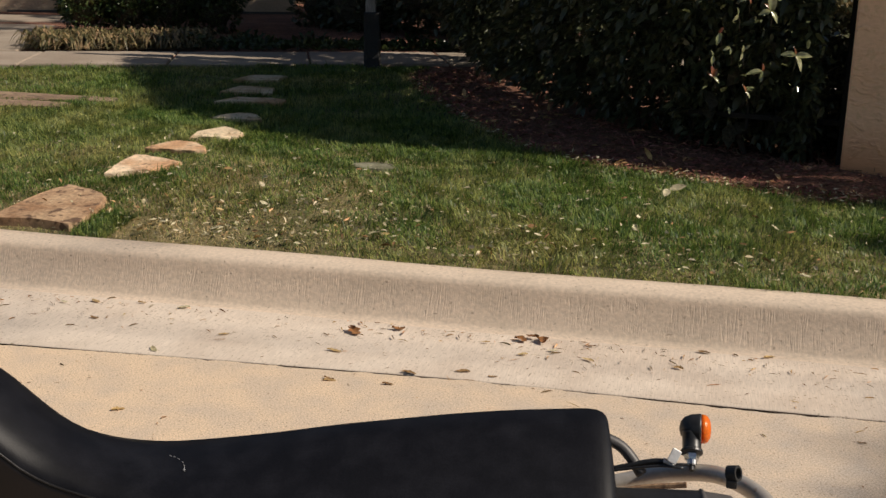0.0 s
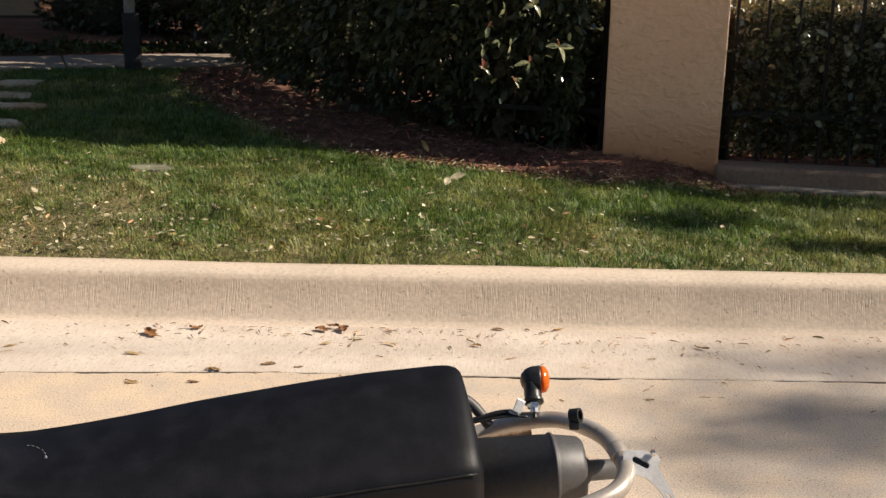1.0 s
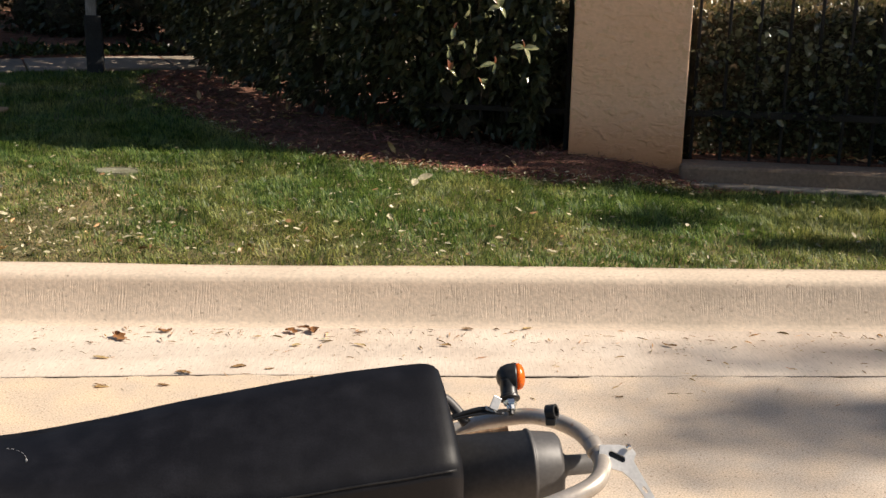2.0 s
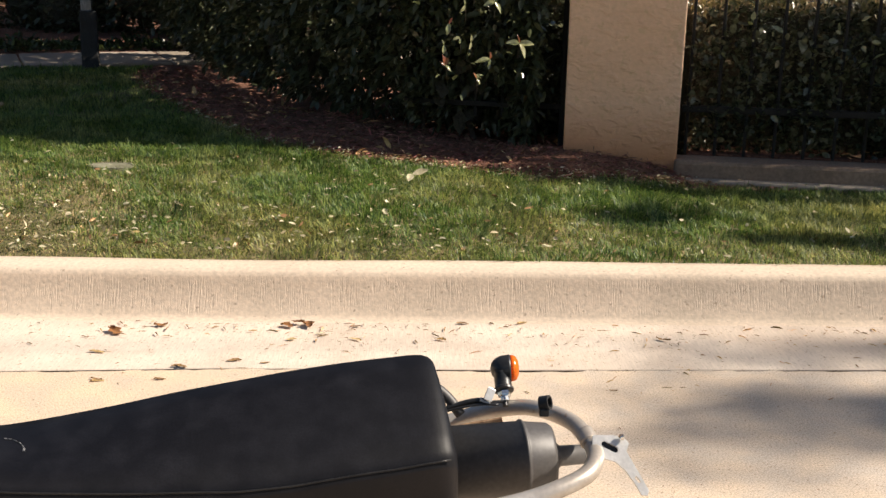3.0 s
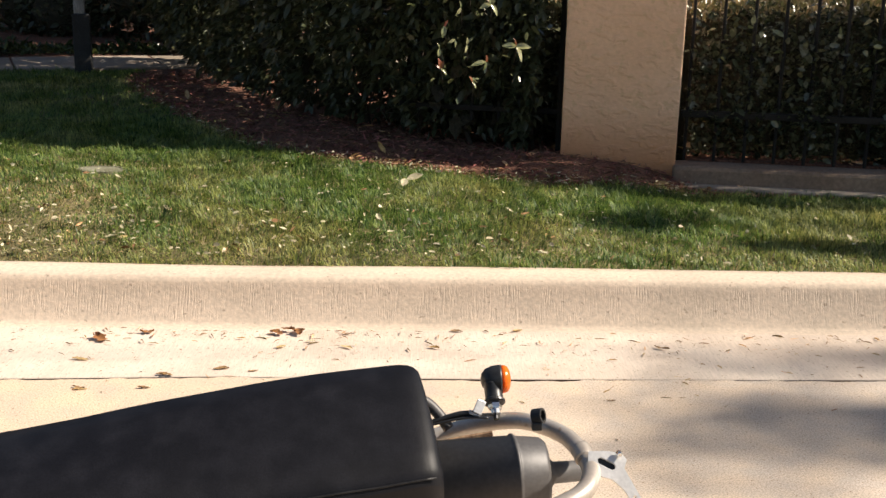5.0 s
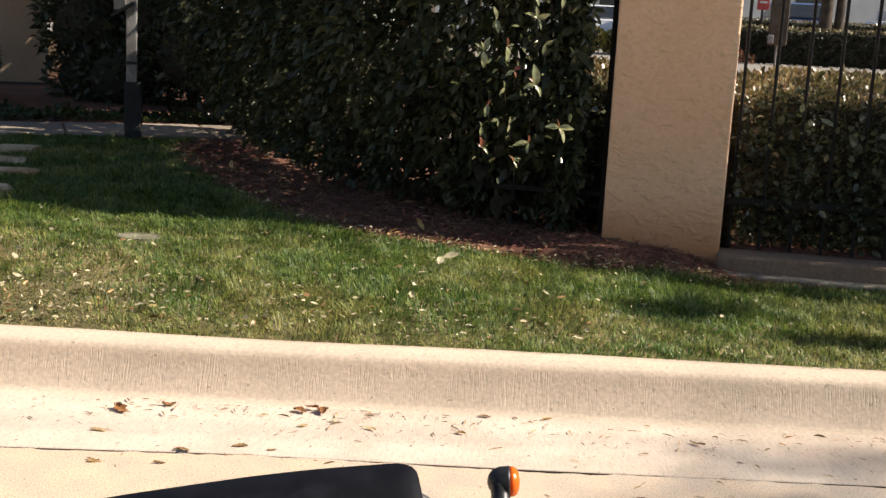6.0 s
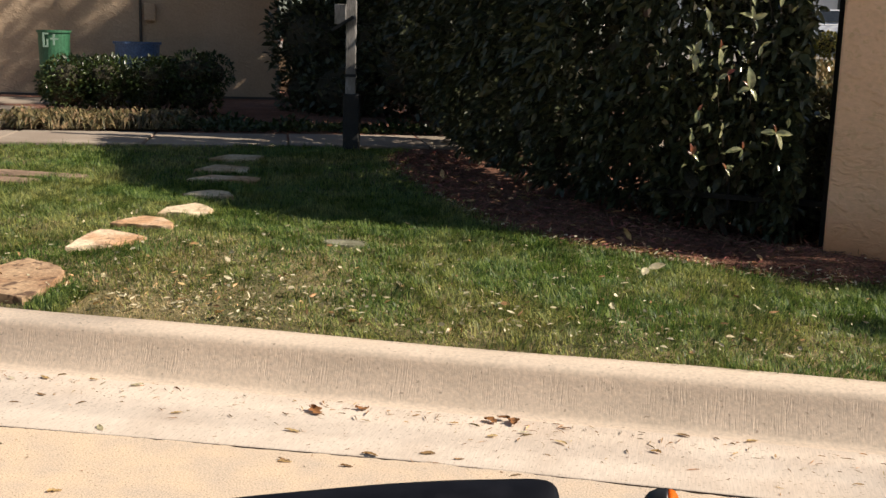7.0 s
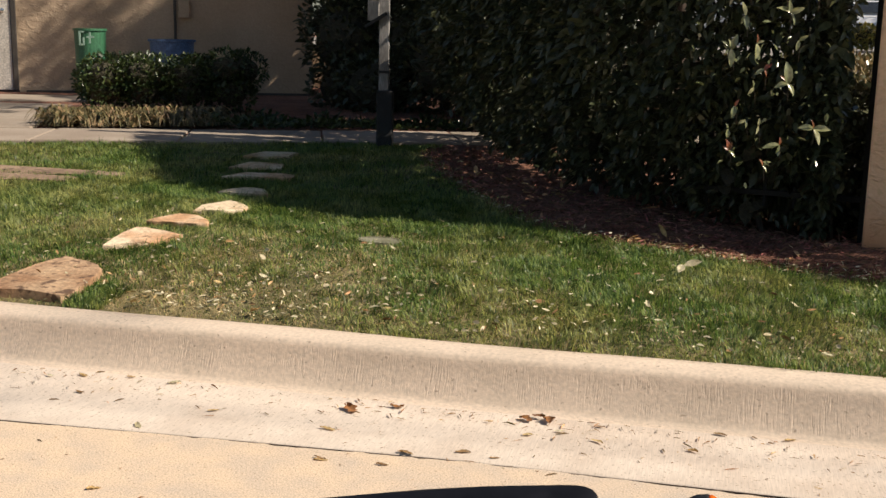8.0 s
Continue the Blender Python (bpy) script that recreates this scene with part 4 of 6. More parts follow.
tree("street_tree", "tall street tree with a sparse crown", ROOT, 11.5, 1.5, 1650, 81, bare=True, thick=0.16, size=0.10, high_clumps=[clump_over(ROOT, *q) for q in (
    shade_band(0.75, 2.6, 3.42, 3.44, 0.19, 14) + shade_band(0.65, 2.6, 3.00, 2.96, 0.23, 18) + shade_band(0.85, 1.75, 2.84, 2.82, 0.22, 9) + shade_band(2.0, 2.8, 3.15, 3.1, 0.2, 3)
    + [(14.9, -2.35, 3.84, 0.24), (15.2, -2.75, 3.75, 0.3), (15.0, -2.2, 3.42, 0.2), (14.6, -3.1, 3.4, 0.3), (12.5, 1.35, 4.85, 0.16), (12.6, 2.35, 4.42, 0.22),
       (12.5, 0.75, 4.62, 0.14), (12.8, 1.15, 4.25, 0.14), (12.3, 1.6, 4.75, 0.16), (12.6, 2.0, 4.55, 0.2), (12.9, 1.7, 4.12, 0.14), (12.4, 2.45, 4.75, 0.2), (12.7, 0.95, 5.0, 0.12), (12.2, 1.9, 5.1, 0.16)])])
ROOT = (8.9, 4.55, 0.16)
tree("street_tree", "slender street tree with a small crown", ROOT, 5.6, 0.3, 6000, 85, bare=True, limbs=5, clump=0.5, thick=0.07, size=0.07, high_clumps=[clump_over(ROOT, *q) for q in (
    (6.0, 1.42, 4.36, 0.06), (6.02, 1.56, 4.35, 0.08), (6.05, 1.72, 4.34, 0.10), (6.1, 1.92, 4.33, 0.12), (6.2, 2.15, 4.31, 0.14), (6.5, 0.95, 4.66, 0.10), (6.6, 1.15, 4.78, 0.12), (5.5, 1.25, 5.60, 0.12), (5.6, 1.6, 5.62, 0.13), (5.5, 1.95, 5.60, 0.14), (5.7, 2.3, 5.56, 0.14), (5.6, 2.7, 5.50, 0.16), (5.8, 3.1, 5.42, 0.16), (5.4, 0.95, 5.55, 0.10),
    (5.9, 0.45, 5.45, 0.10), (5.8, 0.75, 5.40, 0.12), (6.0, 1.05, 5.32, 0.12), (6.1, 1.4, 5.28, 0.12), (6.0, 1.75, 5.2, 0.12), (5.9, 2.1, 5.12, 0.12))])


def clump_on_wall(root, h, lx, lz, r):
    """A clump at height h whose shade falls on the building's wall, lx along it and lz up."""
    q = WALL_AT @ Vector((lx, 0, lz))
    k = (h - lz) / sun_way.z
    return (q.x + k * sun_way.x - root[0], q.y + k * sun_way.y - root[1], h - root[2], r)


ROOT = (-0.4, 13.0, 0.4)
tree("yard_tree", "tall yard tree with an open crown between hedge and building", ROOT, 7.0, 0.8, 11000, 82, size=0.065, limbs=6, clump=0.5, thick=0.11, high_clumps=[clump_on_wall(ROOT, *q) for q in (
    (7.6, 0.25, 1.02, 0.10), (7.8, 0.5, 1.12, 0.12), (7.4, 0.75, 1.22, 0.13), (7.9, 1.0, 1.32, 0.12), (7.5, 1.3, 1.46, 0.14), (8.1, 1.15, 0.92, 0.12), (7.7, 1.4, 1.04, 0.15), (7.3, 1.62, 1.20, 0.14), (8.0, 1.85, 1.38, 0.16),
    (7.5, 2.15, 1.02, 0.26), (7.9, 2.3, 1.45, 0.3), (7.3, 2.6, 1.2, 0.3), (7.7, 2.75, 1.62, 0.3), (7.4, 3.0, 1.0, 0.3), (7.8, 3.1, 1.4, 0.32), (7.5, 3.35, 1.2, 0.26), (7.2, 1.9, 0.72, 0.16), (7.6, 2.45, 0.75, 0.24))]
    + [clump_on_wall(ROOT, *q) for q in ((5.6, 0.15, 0.45, 0.2), (5.9, 0.45, 0.6, 0.22), (5.7, 0.75, 0.68, 0.22), (6.0, 1.05, 0.62, 0.2), (7.2, 0.35, 1.62, 0.12), (7.6, 0.9, 1.66, 0.14), (7.4, 1.6, 1.62, 0.2), (7.8, 2.0, 1.2, 0.2))]
    + [clump_over(ROOT, *q) for q in ((6.0, -7.3, 10.6, 0.3), (6.3, -7.0, 10.0, 0.25), (6.1, -7.6, 11.2, 0.35), (6.2, -6.8, 10.9, 0.3), (6.4, -5.5, 10.75, 0.3), (6.8, -5.1, 10.9, 0.34), (6.2, -4.7, 10.85, 0.34), (6.6, -4.4, 11.1, 0.34), (6.9, -5.3, 10.5, 0.28), (6.3, -4.9, 10.5, 0.3))])
# unseen crown added to keep sun off the wall's right part
tree("yard_tree", "unseen leafy tree, added to shade the building wall", (-1.9, 14.2, 0.4), 3.5, 1.2, 9000, 84, size=0.13, limbs=14, clump=1.1)
# unseen low crown added to keep sun and sky off border and wall
ROOT = (-2.9, 12.6, 0.4)
tree("yard_tree", "unseen low broad tree, added to shade border and wall", ROOT, 2.55, 1.1, 15000, 86, size=0.13, limbs=12, clump=0.95, thick=0.08, high_clumps=[clump_over(ROOT, *q) for q in (
    (2.6, -5.0, 10.9, 0.4), (2.8, -4.5, 10.6, 0.45), (2.6, -4.0, 10.3, 0.45), (3.0, -4.9, 11.5, 0.5), (2.7, -4.3, 11.2, 0.5), (2.9, -3.6, 10.8, 0.5), (2.6, -3.3, 10.2, 0.45), (3.2, -4.6, 12.1, 0.5), (3.0, -3.9, 11.8, 0.5))]
    + [clump_on_wall(ROOT, *q) for q in ((3.2, 2.0, 0.5, 0.3), (3.4, 2.5, 0.9, 0.4), (3.3, 3.0, 0.6, 0.4), (3.6, 2.9, 1.4, 0.4), (3.5, 3.4, 1.0, 0.4), (3.8, 2.3, 1.5, 0.35))])

# ---- motorcycle ----
bike = thing("motorcycle", (-0.25, 1.28, 0.0), "black-seated motorcycle on its side stand at the kerb", "motorcycle")
SKEW = 0.2126  # the bike stands slightly askew to the kerb: y gained for each metre towards its tail


def saddle(x):
    """Heights and places of the seat's far and near upper edge at x."""
    zf = np.interp(x, [-0.80, -0.76, -0.723, -0.695, -0.666, -0.637, -0.607, -0.577, -0.546, -0.515, -0.453, -0.372, -0.30, -0.16, -0.086, 0.03], [0.797, 0.785, 0.765, 0.741, 0.711, 0.687, 0.675, 0.669, 0.667, 0.667, 0.674, 0.686, 0.698, 0.716, 0.723, 0.729])
    return zf


def near_drop(x):
    """How far the seat's near edge lies below the far one."""
    return float(np.interp(x, [-0.60, -0.52, -0.433, -0.338, -0.236, -0.16, -0.04, 0.02], [-0.001, -0.014, -0.034, -0.0566, -0.0774, -0.085, -0.085, -0.082]))


bm = bmesh.new()
rings = []
stations = np.concatenate([np.linspace(-0.80, 0.0, 49), [0.012, 0.022, 0.030, 0.035, 0.0375]])
for i, x in enumerate(stations):
    # smooth the profile a little
    z = float(np.mean([saddle(x + d) for d in (-0.02, -0.01, 0, 0.01, 0.02)]))
    y = 1.44 + (x - 0.026) * SKEW
    end = [0.0, 0.0004, 0.0016, 0.0042, 0.008, 0.013][max(0, i - len(stations) + 6)]
    lean = near_drop(x)
    crown = 1 + 2.6 * float(np.clip((-0.5 - x) / 0.15, 0, 1))  # the nose is fuller
    wide = 0.160 - 0.020 * np.clip((-0.2 - x) / 0.4, 0, 1) - 2 * end
    far = Vector((x, y - end, z + 0.007 - end))
    across = Vector((0.03, -wide, lean))
    n = across.cross(Vector((1, SKEW, 0))).normalized()
    if n.z < 0:
        n = -n
    ring = []
    drop = 0.135
    for u, d in ((0.03, -drop), (0.0, -0.05), (-0.008, -0.018), (0.012, -0.004), (0.05, 0.001), (0.2, 0.005), (0.4, 0.007), (0.6, 0.007), (0.8, 0.005), (0.95, 0.002), (0.99, -0.003), (1.01, -0.012), (1.02, -0.05), (1.03, -drop)):
        ring.append(bm.verts.new(far + across * u + (n * (d * crown if d > 0 else d) if u < 0.995 else Vector((0.0, -0.06 * d, 1.0)) * d)))
    rings.append(ring)
for a, b in zip(rings, rings[1:]):
    for k in range(len(a) - 1):
        f = bm.faces.new((a[k], a[k + 1], b[k + 1], b[k]))
        f.material_index = 1 if k >= 11 else 0
bm.faces.new(rings[-1])
bm.faces.new(rings[0][::-1])
bmesh.ops.recalc_face_normals(bm, faces=bm.faces)
seat = part("seat", bm, [VINYL, VINYL_SIDE], bike, "long black vinyl seat with worn brown side", smooth=True)
edge_pts = []
for x in np.linspace(-0.78, 0.028, 26):
    z = float(np.mean([saddle(x + d) for d in (-0.02, -0.01, 0, 0.01, 0.02)]))
    lean = near_drop(x)
    wide = 0.160 - 0.020 * float(np.clip((-0.2 - x) / 0.4, 0, 1))
    edge_pts.append((x + 0.03, 1.44 + (x - 0.026) * SKEW - wide * 0.999, z + 0.0018 + lean))
# thin tube stands in for the seam and the sky highlight on the edge
part("welt", tube(spline(edge_pts, 2), 0.0014, 8), EDGE_SEAM, seat, "seat edge seam with its sky highlight built as a thin strip", smooth=True)
scuff = [(-0.4913, 1.2762, 0.6764), (-0.4827, 1.2748, 0.6762), (-0.4709, 1.2678, 0.6754), (-0.4628, 1.2587, 0.6739), (-0.4600, 1.2520, 0.6727)]
path = spline(scuff, 6)
part("scuff", join(*(tube(path[i:i + 3], 0.0005 + 0.0003 * (i % 2), 5) for i in range(0, len(path) - 3, 4)), tube([(-0.4602, 1.2528, 0.6729), (-0.4597, 1.2500, 0.6724)], 0.0015, 7)), SCUFF, seat, "small broken grey scuff")

# tail loop, its bracket and clip
loop = spline([(-0.0642, 1.5248, 0.5482), (0.0538, 1.548, 0.5771), (0.1182, 1.548, 0.598), (0.1823, 1.5222, 0.6169), (0.2329, 1.4666, 0.6213), (0.2525, 1.3988, 0.6196),
               (0.253, 1.352, 0.618), (0.236, 1.315, 0.612), (0.195, 1.292, 0.602), (0.145, 1.28, 0.59), (0.05, 1.262, 0.575), (-0.06, 1.24, 0.56)], 8)
tail = part("tail_loop", tube(loop, 0.0119, 16), STEEL, bike, "bare steel tail loop with rust", smooth=True)
part("weld", tube(spline([(0.2465, 1.412, 0.627), (0.2500, 1.402, 0.6235), (0.2515, 1.394, 0.6205)], 4), 0.0131, 14), STEEL, tail, smooth=True)


def plate(outline, thick, m, holes=()):
    """A flat plate from an outline, with slots cut by bridging, on the plane m."""
    bm = bmesh.new()
    edges = []
    for loop_pts in (outline, *holes):
        vs = [bm.verts.new((x, y, 0)) for x, y in loop_pts]
        edges += [bm.edges.new((vs[k], vs[(k + 1) % len(vs)])) for k in range(len(vs))]
    bmesh.ops.triangle_fill(bm, edges=edges, use_beauty=True)
    made = bmesh.ops.extrude_face_region(bm, geom=list(bm.faces))
    bmesh.ops.translate(bm, verts=[g for g in made["geom"] if isinstance(g, bmesh.types.BMVert)], vec=(0, 0, thick))
    bmesh.ops.recalc_face_normals(bm, faces=bm.faces)
    bmesh.ops.transform(bm, matrix=m, verts=bm.verts)
    return bm


def slot(cx, cy, length, width, turn):
    out = []
    for k in range(12):
        a = 2 * math.pi * k / 12
        x, y = width / 2 * math.cos(a) + (length - width) / 2 * (1 if math.cos(a) > 0 else -1), width / 2 * math.sin(a)
        out.append((cx + x * math.cos(turn) - y * math.sin(turn), cy + x * math.sin(turn) + y * math.cos(turn)))
    return out


outline = [(0.008, 0.010), (0.016, 0.010), (0.034, 0.010), (0.050, 0.007), (0.056, -0.001), (0.052, -0.012), (0.058, -0.024), (0.068, -0.044), (0.078, -0.064), (0.076, -0.071), (0.068, -0.071), (0.061, -0.057), (0.049, -0.038), (0.036, -0.026), (0.018, -0.021), (0.005, -0.022)]
lic = Matrix.Translation((0.244, 1.372, 0.630)) @ Matrix.Rotation(radians(50), 4, "X")
part("plate_bracket", plate(outline, 0.004, lic, [slot(0.030, -0.006, 0.024, 0.009, -0.5), slot(0.064, -0.050, 0.010, 0.004, -1.0)]), ALLOY, bike, "bare aluminium plate bracket with slots")
# black sheet added under the slot, as the shade seen through it
part("slot_backing", plate(slot(0.030, -0.006, 0.026, 0.011, -0.5), 0.0015, lic @ Matrix.Translation((0, 0, -0.0025))), BLACK, bike, "dark sheet behind the slot, standing in for shade")
part("weld_tab", join(tube(spline([(0.0633, 1.515, 0.5825), (0.0897, 1.516, 0.5899), (0.1424, 1.5129, 0.6015)], 5), 0.0042, 8), box(0.022, 0.008, 0.010, Matrix.Translation((0.076, 1.5129, 0.5814)), 0.002)), RUST, bike, "rusty tab under the tail loop")
bolt = part("bolt", lathe([(0.004, 0), (0.004, 0.006), (0.0025, 0.007)], Matrix.Translation((0.290, 1.372, 0.640)) @ Matrix.Rotation(radians(90), 4, "X"), 6), CHROME, bike)
CLIP = Matrix.Translation((0.1998, 1.476, 0.6439))
ring = lathe([(0.0105, -0.007), (0.0105, 0.007), (0.0072, 0.007), (0.0072, -0.007), (0.0105, -0.007)], CLIP @ Matrix.Rotation(radians(70), 4, "Y") @ Matrix.Rotation(radians(25), 4, "X"), 20, cap=False)
part("cable_clip", join(ring, box(0.014, 0.012, 0.012, CLIP @ Matrix.Translation((-0.002, -0.004, -0.012)), 0.002)), BLACK, bike, "empty black rubber cable clip")

# turn signal on its stalk
sig = Matrix.Translation((0.1263, 1.5708, 0.6573))
bullet = lathe([(0.002, 0.001), (0.0096, 0.003), (0.0160, 0.0085), (0.0198, 0.017), (0.0209, 0.028), (0.0209, 0.031)], sig @ Matrix.Rotation(radians(86), 4, "Y"), 24)
signal = part("turn_signal", bullet, BLACK, bike, "small black bullet turn signal with amber lens", smooth=True)
part("lens", lathe([(0.0201, 0.0312), (0.0199, 0.0353), (0.0177, 0.0396), (0.0118, 0.0428), (0.0043, 0.0441)], sig @ Matrix.Rotation(radians(86), 4, "Y"), 24), AMBER, signal, "amber plastic lens", smooth=True)
part("stalk", tube(spline([(0.1432, 1.5634, 0.6601), (0.1448, 1.5592, 0.6484), (0.1459, 1.5538, 0.641), (0.1464, 1.5485, 0.6357)], 5), 0.0124, 16, taper=1.04), BLACK, signal, smooth=True)
AXIS = Matrix.Translation((0.1462, 1.5445, 0.6358)) @ Vector((0.06, -0.75, -0.66)).to_track_quat("Z", "Y").to_matrix().to_4x4()
part("washer", lathe([(0.0133, -0.003), (0.0152, -0.001), (0.0152, 0.002), (0.0128, 0.003)], AXIS, 24), BLACK, signal)
part("nut", join(lathe([(0.0091, 0.003), (0.0100, 0.0045), (0.0100, 0.0107), (0.0089, 0.0123)], AXIS, 6), lathe([(0.0068, 0.0123), (0.0070, 0.0195), (0.0061, 0.0206)], AXIS, 16)), CHROME, signal, "zinc-plated nut")
part("wire_end", lathe([(0.0040, 0.0206), (0.0038, 0.027), (0.002, 0.028)], AXIS, 12), BLACK, signal)
arm = part("signal_arm", join(box(0.013, 0.003, 0.020, Matrix.Translation((0.1236, 1.5222, 0.637)) @ Matrix.Rotation(0.45, 4, "Y") @ Matrix.Rotation(-0.5, 4, "X"), 0.001), box(0.016, 0.012, 0.003, Matrix.Translation((0.1168, 1.5243, 0.6265)) @ Matrix.Rotation(0.35, 4, "Y"), 0.001)), ALLOY, bike, "bent aluminium strap")
part("cable_sleeve", tube(spline([(0.1241, 1.5254, 0.6254), (0.0999, 1.5254, 0.6254), (0.0736, 1.5243, 0.6181), (0.0421, 1.5222, 0.6076)], 5), 0.0042, 10), BLACK, bike, smooth=True)
part("wire", tube(spline([(0.1452, 1.5275, 0.6244), (0.121, 1.5233, 0.6244), (0.0894, 1.5222, 0.6181), (0.0526, 1.5212, 0.6107), (0.0, 1.5149, 0.597)], 6), 0.0022, 8), BLACK, bike, smooth=True)
part("wire", tube(spline([(0.1368, 1.5191, 0.6223), (0.1052, 1.518, 0.6223), (0.0631, 1.5159, 0.6139), (0.0, 1.5107, 0.5991)], 6), 0.002, 8), BLACK, bike, smooth=True)
part("frame_tube", tube(spline([(0.0821, 1.5254, 0.6033), (0.0652, 1.5317, 0.6244), (0.0473, 1.5359, 0.6391), (0.021, 1.5338, 0.6496)], 6), 0.008, 12), CAN, bike, smooth=True)

# silencer
CANW = Matrix.Translation((0.0315, 1.4122, 0.5762)) @ Matrix.Rotation(radians(88), 4, "Y") @ Matrix.Rotation(radians(-6), 4, "X")
can = part("silencer", lathe([(0.001, -0.28), (0.036, -0.28), (0.0518, -0.25), (0.0526, 0.131), (0.0548, 0.132), (0.0548, 0.1352), (0.0526, 0.1362), (0.0516, 0.139), (0.0478, 0.170), (0.0435, 0.1755), (0.021, 0.177)], CANW, 40), CAN, bike, "satin black silencer can", smooth=True)
part("outlet", lathe([(0.0205, 0.174), (0.0200, 0.182), (0.0145, 0.187), (0.0138, 0.222), (0.0112, 0.222), (0.0112, 0.19)], CANW, 24), CAN, can, smooth=True)

# what lies below the seat: frame, engine, wheels, stand
def wheel(x, y, radius, wide):
    m = Matrix.Translation((x, y, radius)) @ Matrix.Rotation(radians(102), 4, "X") @ Matrix.Rotation(radians(0), 4, "Y")
    w = part("wheel", lathe([(0.03, -0.05), (0.03, 0.05)], m, 16), CAN, bike)
    tyre = [(radius - wide * 0.55 + wide * 0.55 * math.cos(a), wide * 0.5 * math.sin(a)) for a in np.linspace(-2.2, 2.2, 15)]
    part("tyre", lathe([*tyre, tyre[0]], m, 40, cap=False), RUBBER, w, smooth=True)
    part("rim", lathe([(radius - wide * 0.95, -wide * 0.36), (radius - wide * 0.8, -wide * 0.36), (radius - wide * 0.8, wide * 0.36), (radius - wide * 0.95, wide * 0.36), (radius - wide * 0.95, -wide * 0.36)], m, 40, cap=False), ALLOY, w)
    for k in range(12):
        a = 2 * math.pi * k / 12
        part("spoke", tube([m @ Vector((0.028 * math.cos(a), 0.028 * math.sin(a), 0.03 * (-1) ** k)), m @ Vector(((radius - wide * 0.8) * math.cos(a + 0.2), (radius - wide * 0.8) * math.sin(a + 0.2), 0))], 0.002, 5), CHROME, w)


wheel(-0.28, 1.30, 0.265, 0.10)
wheel(-1.52, 1.03, 0.30, 0.085)
part("swingarm", join(tube([(-0.28, 1.24, 0.27), (-0.72, 1.15, 0.33)], 0.02), tube([(-0.28, 1.36, 0.27), (-0.72, 1.26, 0.33)], 0.02)), STEEL, bike)
part("engine", join(box(0.30, 0.24, 0.22, Matrix.Translation((-0.92, 1.16, 0.34)), 0.03), box(0.14, 0.16, 0.22, Matrix.Translation((-0.98, 1.15, 0.52)) @ Matrix.Rotation(-0.25, 4, "Y"), 0.02)), CAN, bike)
part("tank", lathe([(0.02, -0.2), (0.10, -0.17), (0.125, 0), (0.11, 0.17), (0.03, 0.21)], Matrix.Translation((-0.98, 1.165, 0.735)) @ Matrix.Rotation(radians(90), 4, "Y") @ Matrix.Diagonal((0.8, 1, 1, 1)), 24), BLACK, bike, smooth=True)
part("frame", join(tube(spline([(-1.28, 1.10, 0.70), (-1.1, 1.13, 0.62), (-0.75, 1.2, 0.56), (-0.3, 1.30, 0.59), (-0.0633, 1.5034, 0.5582)], 6), 0.014), tube(spline([(-0.75, 1.17, 0.56), (-0.3, 1.22, 0.55), (-0.06, 1.24, 0.56)], 6), 0.014),
     tube([(-1.26, 1.10, 0.66), (-1.1, 1.13, 0.25), (-0.75, 1.17, 0.25), (-0.72, 1.2, 0.56)], 0.014)), STEEL, bike)
for dy in (-0.07, 0.07):
    part("fork", tube([(-1.52, 1.04 + dy, 0.30), (-1.27, 1.11 + dy, 0.80)], 0.02), STEEL, bike)
part("handlebar", tube(spline([(-1.12, 0.80, 0.86), (-1.2, 0.92, 0.88), (-1.25, 1.1, 0.84), (-1.22, 1.3, 0.92), (-1.14, 1.46, 0.93)], 6), 0.011), STEEL, bike)
part("side_stand", tube([(-0.82, 1.08, 0.26), (-0.80, 0.90, 0.0)], 0.012), STEEL, bike)
part("exhaust_pipe", tube(spline([(-1.02, 1.10, 0.5), (-1.12, 1.05, 0.35), (-0.9, 1.03, 0.24), (-0.6, 1.12, 0.3), (-0.35, 1.32, 0.52), (-0.26, 1.40, 0.57)], 8), 0.02), STEEL, bike)

# ---- things in the yard ----
def flagstone(corners, z, thick, seed):
    """An irregular slab with a chipped rim."""
    rs = random.Random(seed)
    pts = []
    middle = (sum(c[0] for c in corners) / len(corners), sum(c[1] for c in corners) / len(corners))
    for k, (x, y) in enumerate(corners):
        x2, y2 = corners[(k + 1) % len(corners)]
        for s in (0.0, 0.33, 0.66):
            j = 0.012 if s else 0.0
            pts.append((x + (x2 - x) * s + rs.uniform(-j, j), y + (y2 - y) * s + rs.uniform(-j, j)))
    bm = prism(pts, z - thick, z, 0.008)
    for v in bm.verts:
        v.co.z += 0.006 * noise.noise((v.co.x * 5, v.co.y * 5, seed)) + 0.9 * float(ground(v.co.x, v.co.y) - ground(*middle))
    return bm


